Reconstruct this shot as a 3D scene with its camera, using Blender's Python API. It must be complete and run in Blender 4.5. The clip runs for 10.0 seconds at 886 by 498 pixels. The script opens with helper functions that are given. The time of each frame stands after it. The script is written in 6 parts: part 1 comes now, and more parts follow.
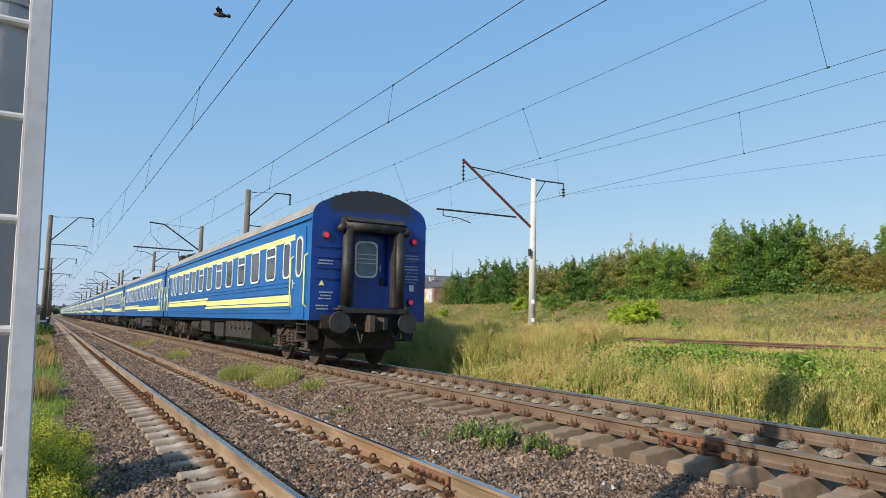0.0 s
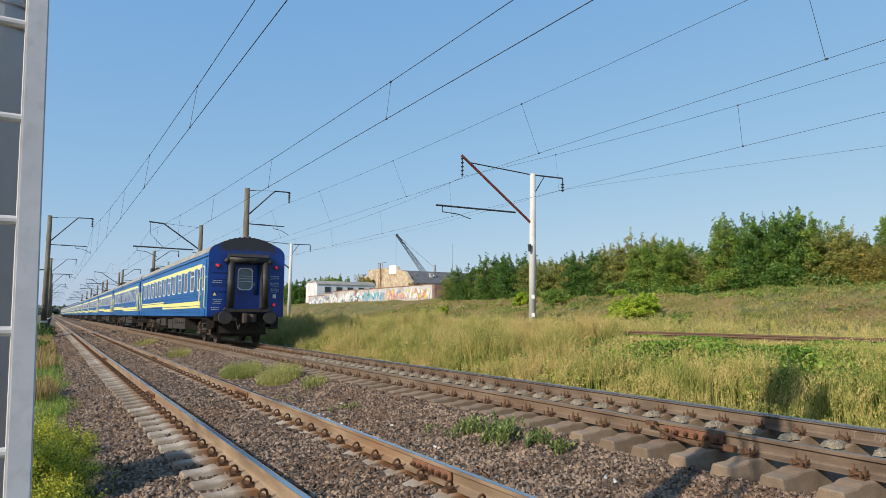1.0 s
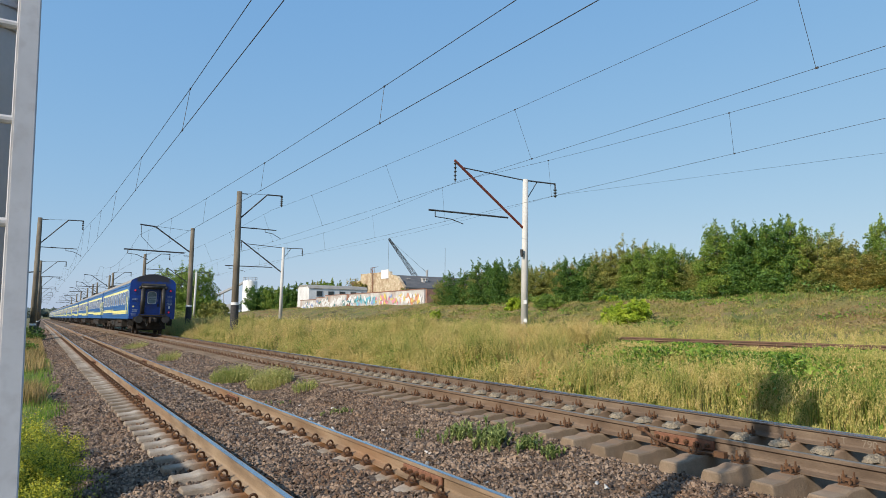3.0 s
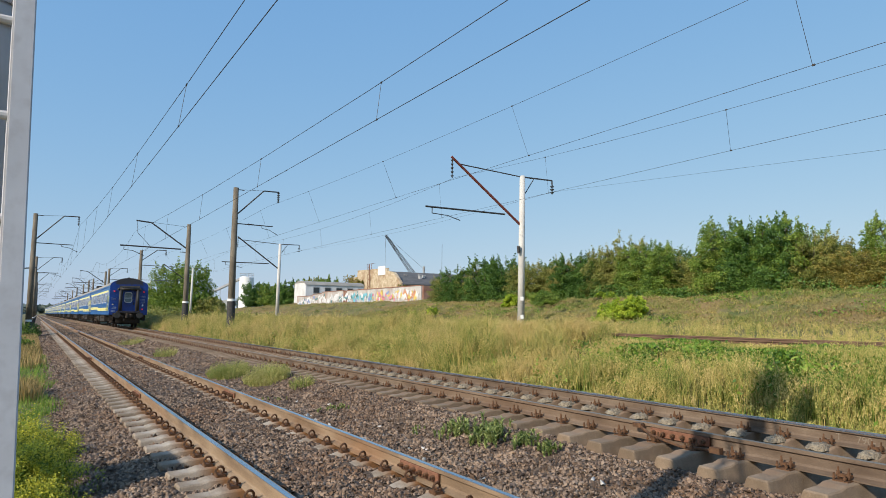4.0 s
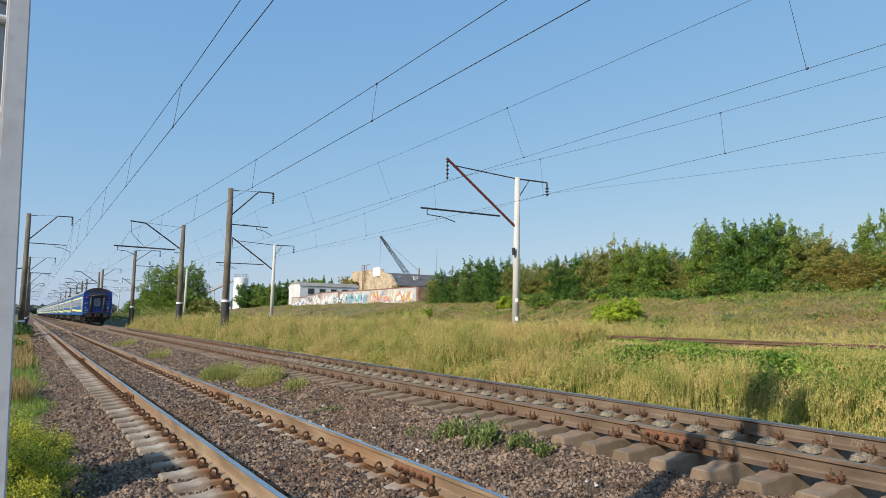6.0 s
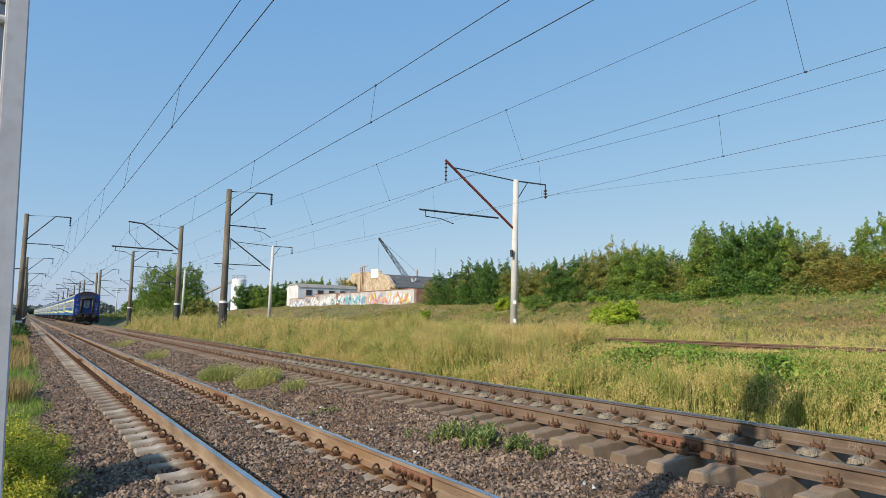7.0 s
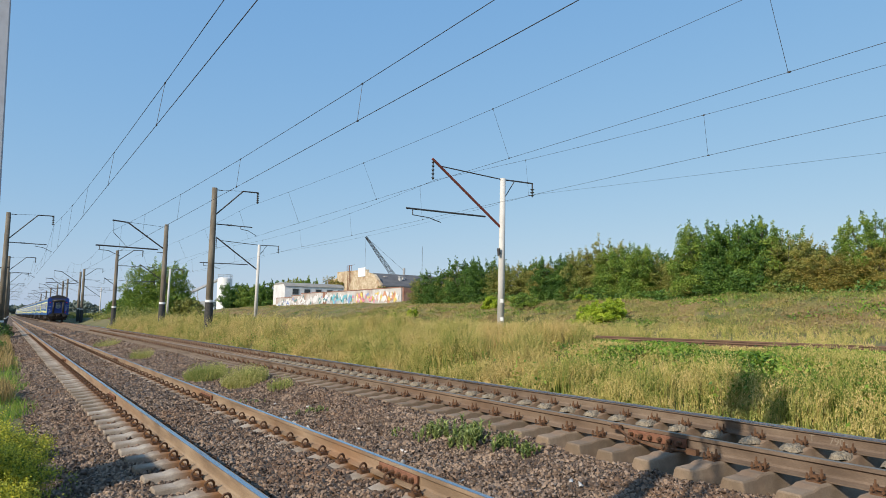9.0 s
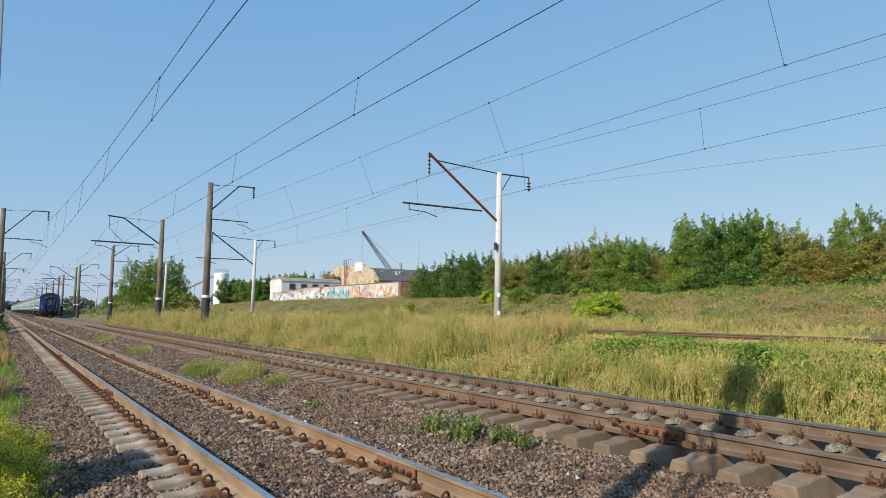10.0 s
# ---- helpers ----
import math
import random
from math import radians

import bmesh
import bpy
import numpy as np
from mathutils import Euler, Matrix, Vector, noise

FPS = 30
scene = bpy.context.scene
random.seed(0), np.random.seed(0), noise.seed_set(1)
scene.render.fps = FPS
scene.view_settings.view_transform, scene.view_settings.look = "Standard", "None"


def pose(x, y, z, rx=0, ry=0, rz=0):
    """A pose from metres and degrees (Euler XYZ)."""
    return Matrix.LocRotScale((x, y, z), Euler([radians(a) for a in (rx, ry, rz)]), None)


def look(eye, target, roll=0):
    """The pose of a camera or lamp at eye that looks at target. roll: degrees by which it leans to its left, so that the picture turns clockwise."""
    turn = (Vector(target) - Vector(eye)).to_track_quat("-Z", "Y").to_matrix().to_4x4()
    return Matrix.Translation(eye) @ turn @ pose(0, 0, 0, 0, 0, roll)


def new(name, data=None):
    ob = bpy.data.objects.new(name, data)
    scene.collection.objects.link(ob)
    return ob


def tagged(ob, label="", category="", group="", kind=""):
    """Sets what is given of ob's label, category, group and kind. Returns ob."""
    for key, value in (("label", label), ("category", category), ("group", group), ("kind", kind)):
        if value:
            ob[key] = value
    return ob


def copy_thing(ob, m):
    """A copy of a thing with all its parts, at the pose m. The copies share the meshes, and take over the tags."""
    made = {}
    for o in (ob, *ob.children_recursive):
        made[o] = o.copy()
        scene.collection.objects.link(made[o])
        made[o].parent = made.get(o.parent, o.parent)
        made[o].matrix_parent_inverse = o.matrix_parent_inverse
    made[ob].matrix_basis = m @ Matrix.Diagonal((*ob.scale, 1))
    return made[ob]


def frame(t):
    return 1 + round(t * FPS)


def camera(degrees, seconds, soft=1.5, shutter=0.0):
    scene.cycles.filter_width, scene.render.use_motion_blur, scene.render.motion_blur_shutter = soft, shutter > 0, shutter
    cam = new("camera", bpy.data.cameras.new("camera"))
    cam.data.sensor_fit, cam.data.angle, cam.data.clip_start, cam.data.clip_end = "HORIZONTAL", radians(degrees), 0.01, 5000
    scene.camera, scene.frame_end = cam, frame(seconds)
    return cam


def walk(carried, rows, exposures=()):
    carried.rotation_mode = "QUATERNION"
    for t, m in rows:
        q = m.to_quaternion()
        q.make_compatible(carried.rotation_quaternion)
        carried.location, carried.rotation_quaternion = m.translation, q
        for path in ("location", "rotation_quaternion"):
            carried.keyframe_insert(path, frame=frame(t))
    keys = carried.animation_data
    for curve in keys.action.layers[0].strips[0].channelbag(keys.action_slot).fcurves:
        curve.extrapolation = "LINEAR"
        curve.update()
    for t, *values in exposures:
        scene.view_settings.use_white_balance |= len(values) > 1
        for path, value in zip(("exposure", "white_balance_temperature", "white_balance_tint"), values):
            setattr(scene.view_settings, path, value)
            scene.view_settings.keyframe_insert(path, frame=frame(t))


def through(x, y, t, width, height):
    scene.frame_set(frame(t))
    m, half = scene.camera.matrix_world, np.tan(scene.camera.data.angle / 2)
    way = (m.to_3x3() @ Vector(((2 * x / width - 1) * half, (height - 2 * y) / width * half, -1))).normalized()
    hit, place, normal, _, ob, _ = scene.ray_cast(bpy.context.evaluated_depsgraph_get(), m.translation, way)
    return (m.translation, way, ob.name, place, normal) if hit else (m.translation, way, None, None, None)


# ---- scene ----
EYE = (0.0, 0.0, 1.452)


def aim(pan, tilt, roll):
    """The camera at its stand, turned pan degrees from the line of the rails, tilted up and rolled."""
    p, t = radians(pan), radians(tilt)
    way = Vector((math.sin(p) * math.cos(t), math.cos(p) * math.cos(t), math.sin(t)))
    return look(EYE, Vector(EYE) + way * 10, roll)


cam = camera(67.05, 10.0, soft=0.4)
walk(cam, [
    (0.0, aim(30.44, 6.09, 0.95)), (0.5, aim(30.44, 5.82, 0.75)), (1.0, aim(30.46, 5.76, 0.31)),
    (1.5, aim(30.52, 5.83, 0.27)), (2.0, aim(30.70, 5.99, 0.09)), (2.5, aim(30.95, 6.19, 0.45)),
    (4.0, aim(31.38, 5.88, 0.65)), (4.5, aim(31.72, 5.75, 0.59)), (5.0, aim(31.88, 5.91, 0.24)),
    (5.5, aim(31.77, 5.94, 0.55)), (7.0, aim(31.96, 6.17, 0.98)), (7.5, aim(32.15, 6.20, 0.59)),
    (8.0, aim(32.52, 6.20, 0.69)), (8.5, aim(32.88, 6.36, 1.07)), (9.0, aim(33.07, 6.07, 0.81)),
    (9.5, aim(33.16, 5.92, 0.45)), (10.0, aim(33.36, 5.59, 0.58))], exposures=[(0.0, 0.10), (0.4, 0.0), (10.0, 0.0)])

# ---- light ----
SUN_AZ, SUN_EL = 15.5, 31.0      # the way the light travels, turned from +x towards +y; height
world = bpy.data.worlds.new("sky")
scene.world = world
world.use_nodes = True
wn = world.node_tree
sky = wn.nodes.new("ShaderNodeTexSky")
sky.sky_type, sky.sun_disc = "NISHITA", False
sky.sun_elevation, sky.sun_rotation = radians(SUN_EL), radians(270 - SUN_AZ)
sky.air_density, sky.dust_density, sky.ozone_density = 1.0, 0.6, 1.6
bg = wn.nodes["Background"]
bg.inputs["Strength"].default_value = 0.145
# late-summer haze: pale lilac low down, a deeper blue above
split, merge = wn.nodes.new("ShaderNodeSeparateColor"), wn.nodes.new("ShaderNodeCombineColor")
wn.links.new(sky.outputs[0], split.inputs[0])
for i, (power, gain) in enumerate(((0.62, 1.20), (0.38, 2.14), (0.14, 4.08))):
    p, g = wn.nodes.new("ShaderNodeMath"), wn.nodes.new("ShaderNodeMath")
    p.operation, g.operation = "POWER", "MULTIPLY"
    p.inputs[1].default_value, g.inputs[1].default_value = power, gain
    wn.links.new(split.outputs[i], p.inputs[0])
    wn.links.new(p.outputs[0], g.inputs[0])
    wn.links.new(g.outputs[0], merge.inputs[i])
wn.links.new(merge.outputs[0], bg.inputs[0])
sun = new("sun", bpy.data.lights.new("sun", "SUN"))
sun.data.energy, sun.data.angle, sun.data.color = 5.0, radians(0.53), (1.0, 0.905, 0.77)
a, e = radians(SUN_AZ), radians(SUN_EL)
sun.matrix_world = look((-50 * math.cos(a) * math.cos(e), -50 * math.sin(a) * math.cos(e), 50 * math.sin(e)), (0, 0, 0))
scene.view_settings.exposure = 0.0


# ---- materials ----
def material(name, colors, scale=6.0, rough=0.8, metal=0.0, bump=0.3, bump_scale=40.0, fine=0.35, stain=None,
             stain_scale=1.5, stain_amount=0.5, per="", spread=0.35, depth=0.01, specular=0.5, through=0.0, stretch=(1, 1, 1)):
    """Colours blended by coarse noise, a fine grain on top, stains at a larger scale, relief; per: vary by 'island' or 'object'."""
    m = bpy.data.materials.new(name)
    m.use_nodes = True
    nt, ns, ln = m.node_tree, m.node_tree.nodes, m.node_tree.links.new
    b = ns["Principled BSDF"]
    co = ns.new("ShaderNodeTexCoord")
    mp = ns.new("ShaderNodeMapping")
    mp.inputs["Scale"].default_value = stretch
    ln(co.outputs["Object"], mp.inputs["Vector"])

    def noise_at(s, detail=4):
        n = ns.new("ShaderNodeTexNoise")
        n.inputs["Scale"].default_value, n.inputs["Detail"].default_value = s, detail
        ln(mp.outputs[0], n.inputs["Vector"])
        return n.outputs["Fac"]

    ramp = ns.new("ShaderNodeValToRGB")
    n = len(colors)
    while len(ramp.color_ramp.elements) < n:
        ramp.color_ramp.elements.new(0.5)
    for i, c in enumerate(colors):
        ramp.color_ramp.elements[i].position = 0.5 if n == 1 else 0.3 + 0.4 * i / (n - 1)
        ramp.color_ramp.elements[i].color = (*c, 1)
    src = noise_at(scale)
    if per:
        r = ns.new("ShaderNodeNewGeometry").outputs["Random Per Island"] if per == "island" else ns.new("ShaderNodeObjectInfo").outputs["Random"]
        mix = ns.new("ShaderNodeMath")
        mix.operation = "MULTIPLY_ADD"
        mix.inputs[1].default_value = spread
        ln(r, mix.inputs[0])
        sub = ns.new("ShaderNodeMath")
        sub.operation = "SUBTRACT"
        sub.inputs[1].default_value = spread / 2
        ln(src, sub.inputs[0])
        ln(sub.outputs[0], mix.inputs[2])
        src = mix.outputs[0]
    ln(src, ramp.inputs[0])
    col = ramp.outputs[0]
    if fine:
        hs = ns.new("ShaderNodeHueSaturation")
        mr = ns.new("ShaderNodeMapRange")
        mr.inputs[3].default_value, mr.inputs[4].default_value = 1 - fine, 1 + fine
        ln(noise_at(bump_scale * 1.7, 2), mr.inputs[0])
        ln(mr.outputs[0], hs.inputs["Value"])
        ln(col, hs.inputs["Color"])
        col = hs.outputs[0]
    if stain:
        mx = ns.new("ShaderNodeMix")
        mx.data_type = "RGBA"
        mr = ns.new("ShaderNodeMapRange")
        mr.inputs[1].default_value, mr.inputs[2].default_value, mr.inputs[4].default_value = 0.48, 0.68, stain_amount
        ln(noise_at(stain_scale, 6), mr.inputs[0])
        ln(mr.outputs[0], mx.inputs[0])
        ln(col, mx.inputs[6])
        mx.inputs[7].default_value = (*stain, 1)
        col = mx.outputs[2]
    ln(col, b.inputs["Base Color"])
    b.inputs["Roughness"].default_value, b.inputs["Metallic"].default_value = rough, metal
    b.inputs["Specular IOR Level"].default_value = specular
    if bump:
        bp = ns.new("ShaderNodeBump")
        bp.inputs["Strength"].default_value, bp.inputs["Distance"].default_value = bump, depth
        ln(noise_at(bump_scale, 5), bp.inputs["Height"])
        ln(bp.outputs[0], b.inputs["Normal"])
    if through:
        tr = ns.new("ShaderNodeBsdfTranslucent")
        ln(col, tr.inputs["Color"])
        ms = ns.new("ShaderNodeMixShader")
        ms.inputs[0].default_value = through
        ln(b.outputs[0], ms.inputs[1])
        ln(tr.outputs[0], ms.inputs[2])
        ln(ms.outputs[0], ns["Material Output"].inputs["Surface"])
    return m


def glow(name, color, strength):
    m = bpy.data.materials.new(name)
    m.use_nodes = True
    b = m.node_tree.nodes["Principled BSDF"]
    b.inputs["Base Color"].default_value = (*color, 1)
    b.inputs["Emission Color"].default_value = (*color, 1)
    b.inputs["Emission Strength"].default_value = strength
    return m


def glass(name, color, rough=0.06):
    m = bpy.data.materials.new(name)
    m.use_nodes = True
    b = m.node_tree.nodes["Principled BSDF"]
    b.inputs["Base Color"].default_value = (*color, 1)
    b.inputs["Roughness"].default_value = rough
    b.inputs["IOR"].default_value = 1.5
    return m


M = {}
M["soil"] = material("soil_and_turf", [(0.10, 0.085, 0.035), (0.16, 0.14, 0.05), (0.10, 0.12, 0.03)], 0.9, 0.95, bump_scale=14, bump=0.8, depth=0.05, stain=(0.22, 0.17, 0.10), stain_scale=0.25)
M["bank"] = material("dry_bank_turf", [(0.09, 0.115, 0.028), (0.17, 0.15, 0.05), (0.23, 0.165, 0.07)], 0.8, 0.95, bump_scale=7, bump=1.0, depth=0.12, stain=(0.28, 0.18, 0.078), stain_scale=0.3, stain_amount=0.85)
M["ballast"] = material("crushed_stone_bed", [(0.04, 0.027, 0.018), (0.10, 0.068, 0.046), (0.18, 0.13, 0.087)], 13, 0.92, bump_scale=22, bump=1.0, depth=0.04, stain=(0.14, 0.085, 0.05), stain_scale=0.5)
M["stone"] = material("crushed_stone", [(0.082, 0.052, 0.034), (0.195, 0.132, 0.091), (0.32, 0.232, 0.165)], 3, 0.9, bump_scale=60, bump=0.4, per="island", spread=0.55, stain=(0.20, 0.108, 0.058), stain_scale=0.45, stain_amount=0.6)
M["white_stone"] = material("pale_rubble", [(0.42, 0.39, 0.35), (0.58, 0.55, 0.51)], 10, 0.9)
M["concrete"] = material("sleeper_concrete", [(0.165, 0.118, 0.077), (0.30, 0.222, 0.15)], 5, 0.92, bump_scale=60, bump=0.5, stain=(0.20, 0.12, 0.07), stain_scale=2.2, stain_amount=0.6, per="object", spread=0.3)
M["rail"] = material("rusty_rail_steel", [(0.105, 0.07, 0.046), (0.165, 0.115, 0.078), (0.23, 0.17, 0.118)], 5, 0.7, 0.2, bump_scale=80, bump=0.3, stain=(0.21, 0.115, 0.062), stain_scale=1.0, stain_amount=0.4, stretch=(1, 0.3, 1))
M["rail_tan"] = material("sunburnt_rail_steel", [(0.16, 0.105, 0.062), (0.25, 0.172, 0.106), (0.33, 0.24, 0.155)], 4, 0.75, 0.1, bump_scale=80, bump=0.3, stain=(0.27, 0.135, 0.06), stain_scale=1.3, stain_amount=0.6, stretch=(1, 0.3, 1))
M["dusty_concrete"] = material("dusty_pale_sleeper_concrete", [(0.21, 0.165, 0.12), (0.34, 0.285, 0.225), (0.42, 0.365, 0.30)], 4, 0.95, bump_scale=60, bump=0.6, stain=(0.22, 0.15, 0.09), stain_scale=1.8, stain_amount=0.6, per="object", spread=0.35)
M["rail_top"] = material("polished_rail_top", [(0.42, 0.43, 0.46), (0.55, 0.56, 0.58)], 3, 0.22, 1.0, bump=0.05, fine=0.1, stretch=(1, 0.05, 1))
M["rail_rusty"] = material("rusted_siding_rail", [(0.11, 0.062, 0.038), (0.20, 0.118, 0.075)], 5, 0.8, 0.1, bump_scale=80, stretch=(1, 0.3, 1))
M["rail_dull"] = material("dull_brown_rail_top", [(0.20, 0.165, 0.125), (0.30, 0.25, 0.20)], 4, 0.5, 0.5, bump=0.1, stretch=(1, 0.1, 1))
M["rust"] = material("red_rust", [(0.15, 0.062, 0.034), (0.25, 0.115, 0.065)], 20, 0.85, 0.1, bump_scale=90, bump=0.5)
M["clip"] = material("clip_steel", [(0.07, 0.036, 0.02), (0.19, 0.095, 0.045)], 20, 0.7, 0.3, bump_scale=90)
M["pole_gray"] = material("gray_enamel", [(0.40, 0.40, 0.43), (0.48, 0.48, 0.50)], 2.5, 0.42, bump_scale=45, bump=0.12, fine=0.05, stain=(0.40, 0.38, 0.37), stain_scale=4, stain_amount=0.5)
M["stile"] = material("pale_gray_paint", [(0.50, 0.48, 0.475), (0.56, 0.54, 0.535)], 6, 0.5, bump_scale=35, bump=0.08, fine=0.04, depth=0.004, stain=(0.36, 0.32, 0.30), stain_scale=22, stain_amount=0.35)
M["mast_dark"] = material("weathered_mast_concrete", [(0.105, 0.088, 0.064), (0.165, 0.14, 0.104), (0.22, 0.19, 0.145)], 2.5, 0.95, bump_scale=30, bump=0.6, fine=0.5, stain=(0.085, 0.068, 0.05), stain_scale=1.4, stain_amount=0.75, stretch=(1, 1, 0.35))
M["mast_white"] = material("whitewashed_mast_concrete", [(0.50, 0.485, 0.45), (0.62, 0.605, 0.57)], 1.5, 0.85, bump_scale=25, stain=(0.45, 0.42, 0.38), stain_scale=1.2, stretch=(1, 1, 0.4))
M["black_paint"] = material("tar_black", [(0.03, 0.03, 0.03), (0.06, 0.055, 0.05)], 8, 0.8)
M["white_paint"] = material("white_paint", [(0.72, 0.72, 0.70), (0.82, 0.82, 0.80)], 6, 0.7, fine=0.1)
M["steel_dark"] = material("dark_bracket_steel", [(0.05, 0.05, 0.055), (0.10, 0.095, 0.09)], 6, 0.6, 0.4)
M["steel_red"] = material("red_lead_bracket", [(0.16, 0.035, 0.025), (0.26, 0.07, 0.05)], 4, 0.7, 0.1)
M["wire"] = material("contact_wire", [(0.035, 0.033, 0.032), (0.07, 0.06, 0.055)], 3, 0.6, 0.5, bump=0)
M["blue"] = material("blue_coach_paint", [(0.003, 0.092, 0.31), (0.006, 0.118, 0.37)], 1.0, 0.34, bump_scale=5, bump=0.06, fine=0.06, stain=(0.02, 0.075, 0.24), stain_scale=1.4, stain_amount=0.35, specular=0.35)
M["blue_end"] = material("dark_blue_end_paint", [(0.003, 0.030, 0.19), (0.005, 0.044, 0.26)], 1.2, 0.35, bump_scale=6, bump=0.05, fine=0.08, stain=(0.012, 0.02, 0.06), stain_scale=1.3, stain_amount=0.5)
M["yellow"] = material("yellow_stripe_paint", [(0.78, 0.71, 0.22), (0.85, 0.79, 0.29)], 2, 0.4, bump=0.05, fine=0.06)
M["roof_gray"] = material("gray_roof_paint", [(0.25, 0.235, 0.21), (0.35, 0.33, 0.295)], 0.8, 0.7, bump=0.1, stain=(0.24, 0.22, 0.19), stain_scale=0.9)
M["soot"] = material("sooty_dark_paint", [(0.017, 0.017, 0.018), (0.04, 0.037, 0.032)], 2.5, 0.75, bump_scale=20, bump=0.2)
M["rubber"] = material("worn_rubber", [(0.014, 0.013, 0.012), (0.03, 0.027, 0.024)], 4, 0.6, bump_scale=30, bump=0.25, stain=(0.07, 0.062, 0.052), stain_scale=3)
M["under"] = material("dusty_underframe", [(0.016, 0.014, 0.012), (0.048, 0.039, 0.032)], 5, 0.85, 0.1, bump_scale=40)
M["bogie"] = material("brown_dusty_bogie_steel", [(0.032, 0.024, 0.019), (0.09, 0.066, 0.05)], 6, 0.85, 0.1, bump_scale=40)
M["frame_white"] = material("pale_window_frame", [(0.62, 0.63, 0.62), (0.72, 0.73, 0.72)], 4, 0.45, bump=0.05, fine=0.1)
M["window_dark"] = glass("dark_coach_glass", (0.03, 0.035, 0.035))
M["curtain"] = material("drawn_curtain_behind_glass", [(0.045, 0.05, 0.05), (0.11, 0.115, 0.11)], 4, 0.2, bump=0, stretch=(1, 6, 0.3))
M["door_glass"] = material("frosted_door_glass", [(0.13, 0.17, 0.18), (0.19, 0.235, 0.25)], 5, 0.3, bump=0)
M["lens_red"] = glow("red_lens", (0.75, 0.02, 0.08), 0.3)
M["lettering"] = material("pale_stencil_paint", [(0.24, 0.30, 0.42), (0.34, 0.40, 0.50)], 9, 0.6, bump=0)


def stained(m, color, terms, soft=0.25):
    """Lays a stain over a material's colour: the least of the terms (axis, centre, reach, fold) in the object's space, with a ragged edge."""
    nt, ns, ln = m.node_tree, m.node_tree.nodes, m.node_tree.links.new
    b = ns["Principled BSDF"]
    old = b.inputs["Base Color"].links[0].from_socket
    co = ns.new("ShaderNodeTexCoord")
    sep = ns.new("ShaderNodeSeparateXYZ")
    ln(co.outputs["Object"], sep.inputs[0])
    best = None
    for axis, centre, reach, fold in terms:
        src = sep.outputs[axis]
        if fold:
            f_ = ns.new("ShaderNodeMath")
            f_.operation = "ABSOLUTE"
            ln(src, f_.inputs[0])
            src = f_.outputs[0]
        d_ = ns.new("ShaderNodeMath")
        d_.operation = "SUBTRACT"
        ln(src, d_.inputs[0])
        d_.inputs[1].default_value = centre
        q_ = ns.new("ShaderNodeMath")
        q_.operation = "DIVIDE"
        ln(d_.outputs[0], q_.inputs[0])
        q_.inputs[1].default_value = reach
        if best is None:
            best = q_.outputs[0]
        else:
            mn = ns.new("ShaderNodeMath")
            mn.operation = "MINIMUM"
            ln(best, mn.inputs[0])
            ln(q_.outputs[0], mn.inputs[1])
            best = mn.outputs[0]
    nz = ns.new("ShaderNodeTexNoise")
    nz.inputs["Scale"].default_value, nz.inputs["Detail"].default_value = 4.0, 6
    ln(co.outputs["Object"], nz.inputs["Vector"])
    ad = ns.new("ShaderNodeMath")
    ad.operation = "MULTIPLY_ADD"
    ln(nz.outputs["Fac"], ad.inputs[0])
    ad.inputs[1].default_value = 1.2
    ln(best, ad.inputs[2])
    mr = ns.new("ShaderNodeMapRange")
    mr.inputs[1].default_value, mr.inputs[2].default_value, mr.inputs[4].default_value = 0.6 - soft, 0.6 + soft * 2, 0.95
    ln(ad.outputs[0], mr.inputs[0])
    mx = ns.new("ShaderNodeMix")
    mx.data_type = "RGBA"
    ln(mr.outputs[0], mx.inputs[0])
    ln(old, mx.inputs[6])
    mx.inputs[7].default_value = (*color, 1)
    ln(mx.outputs[2], b.inputs["Base Color"])
    return m


stained(M["blue_end"], (0.030, 0.025, 0.020), ((2, 3.74, 0.3, False), (0, 1.15, -0.3, True)))
stained(M["dusty_concrete"], (0.24, 0.11, 0.04), ((0, 1.02, -0.12, True), (0, 0.62, 0.1, True)), 0.5)


# ---- mesh tools ----
def cube(bm, c, s, rot=None):
    r = bmesh.ops.create_cube(bm, size=1.0, matrix=Matrix.Translation(c) @ (rot or Matrix()) @ Matrix.Diagonal((*s, 1)))
    return r["verts"]


def rod(bm, p, q, r, r2=None, seg=8, caps=True):
    p, q = Vector(p), Vector(q)
    d = q - p
    m = Matrix.Translation((p + q) / 2) @ d.to_track_quat("Z", "Y").to_matrix().to_4x4()
    bmesh.ops.create_cone(bm, cap_ends=caps, segments=seg, radius1=r, radius2=r if r2 is None else r2, depth=d.length, matrix=m)


def pipe(bm, pts, r, seg=6):
    for p, q in zip(pts, pts[1:]):
        rod(bm, p, q, r, seg=seg)


def strand(bm, pts, r, seg=5):
    """One unbroken wire that runs mainly along y."""
    rings = [[bm.verts.new((x + r * math.cos(2 * math.pi * i / seg), y, z + r * math.sin(2 * math.pi * i / seg))) for i in range(seg)] for x, y, z in pts]
    for A, B in zip(rings, rings[1:]):
        for i in range(seg):
            bm.faces.new((A[i], A[(i + 1) % seg], B[(i + 1) % seg], B[i]))


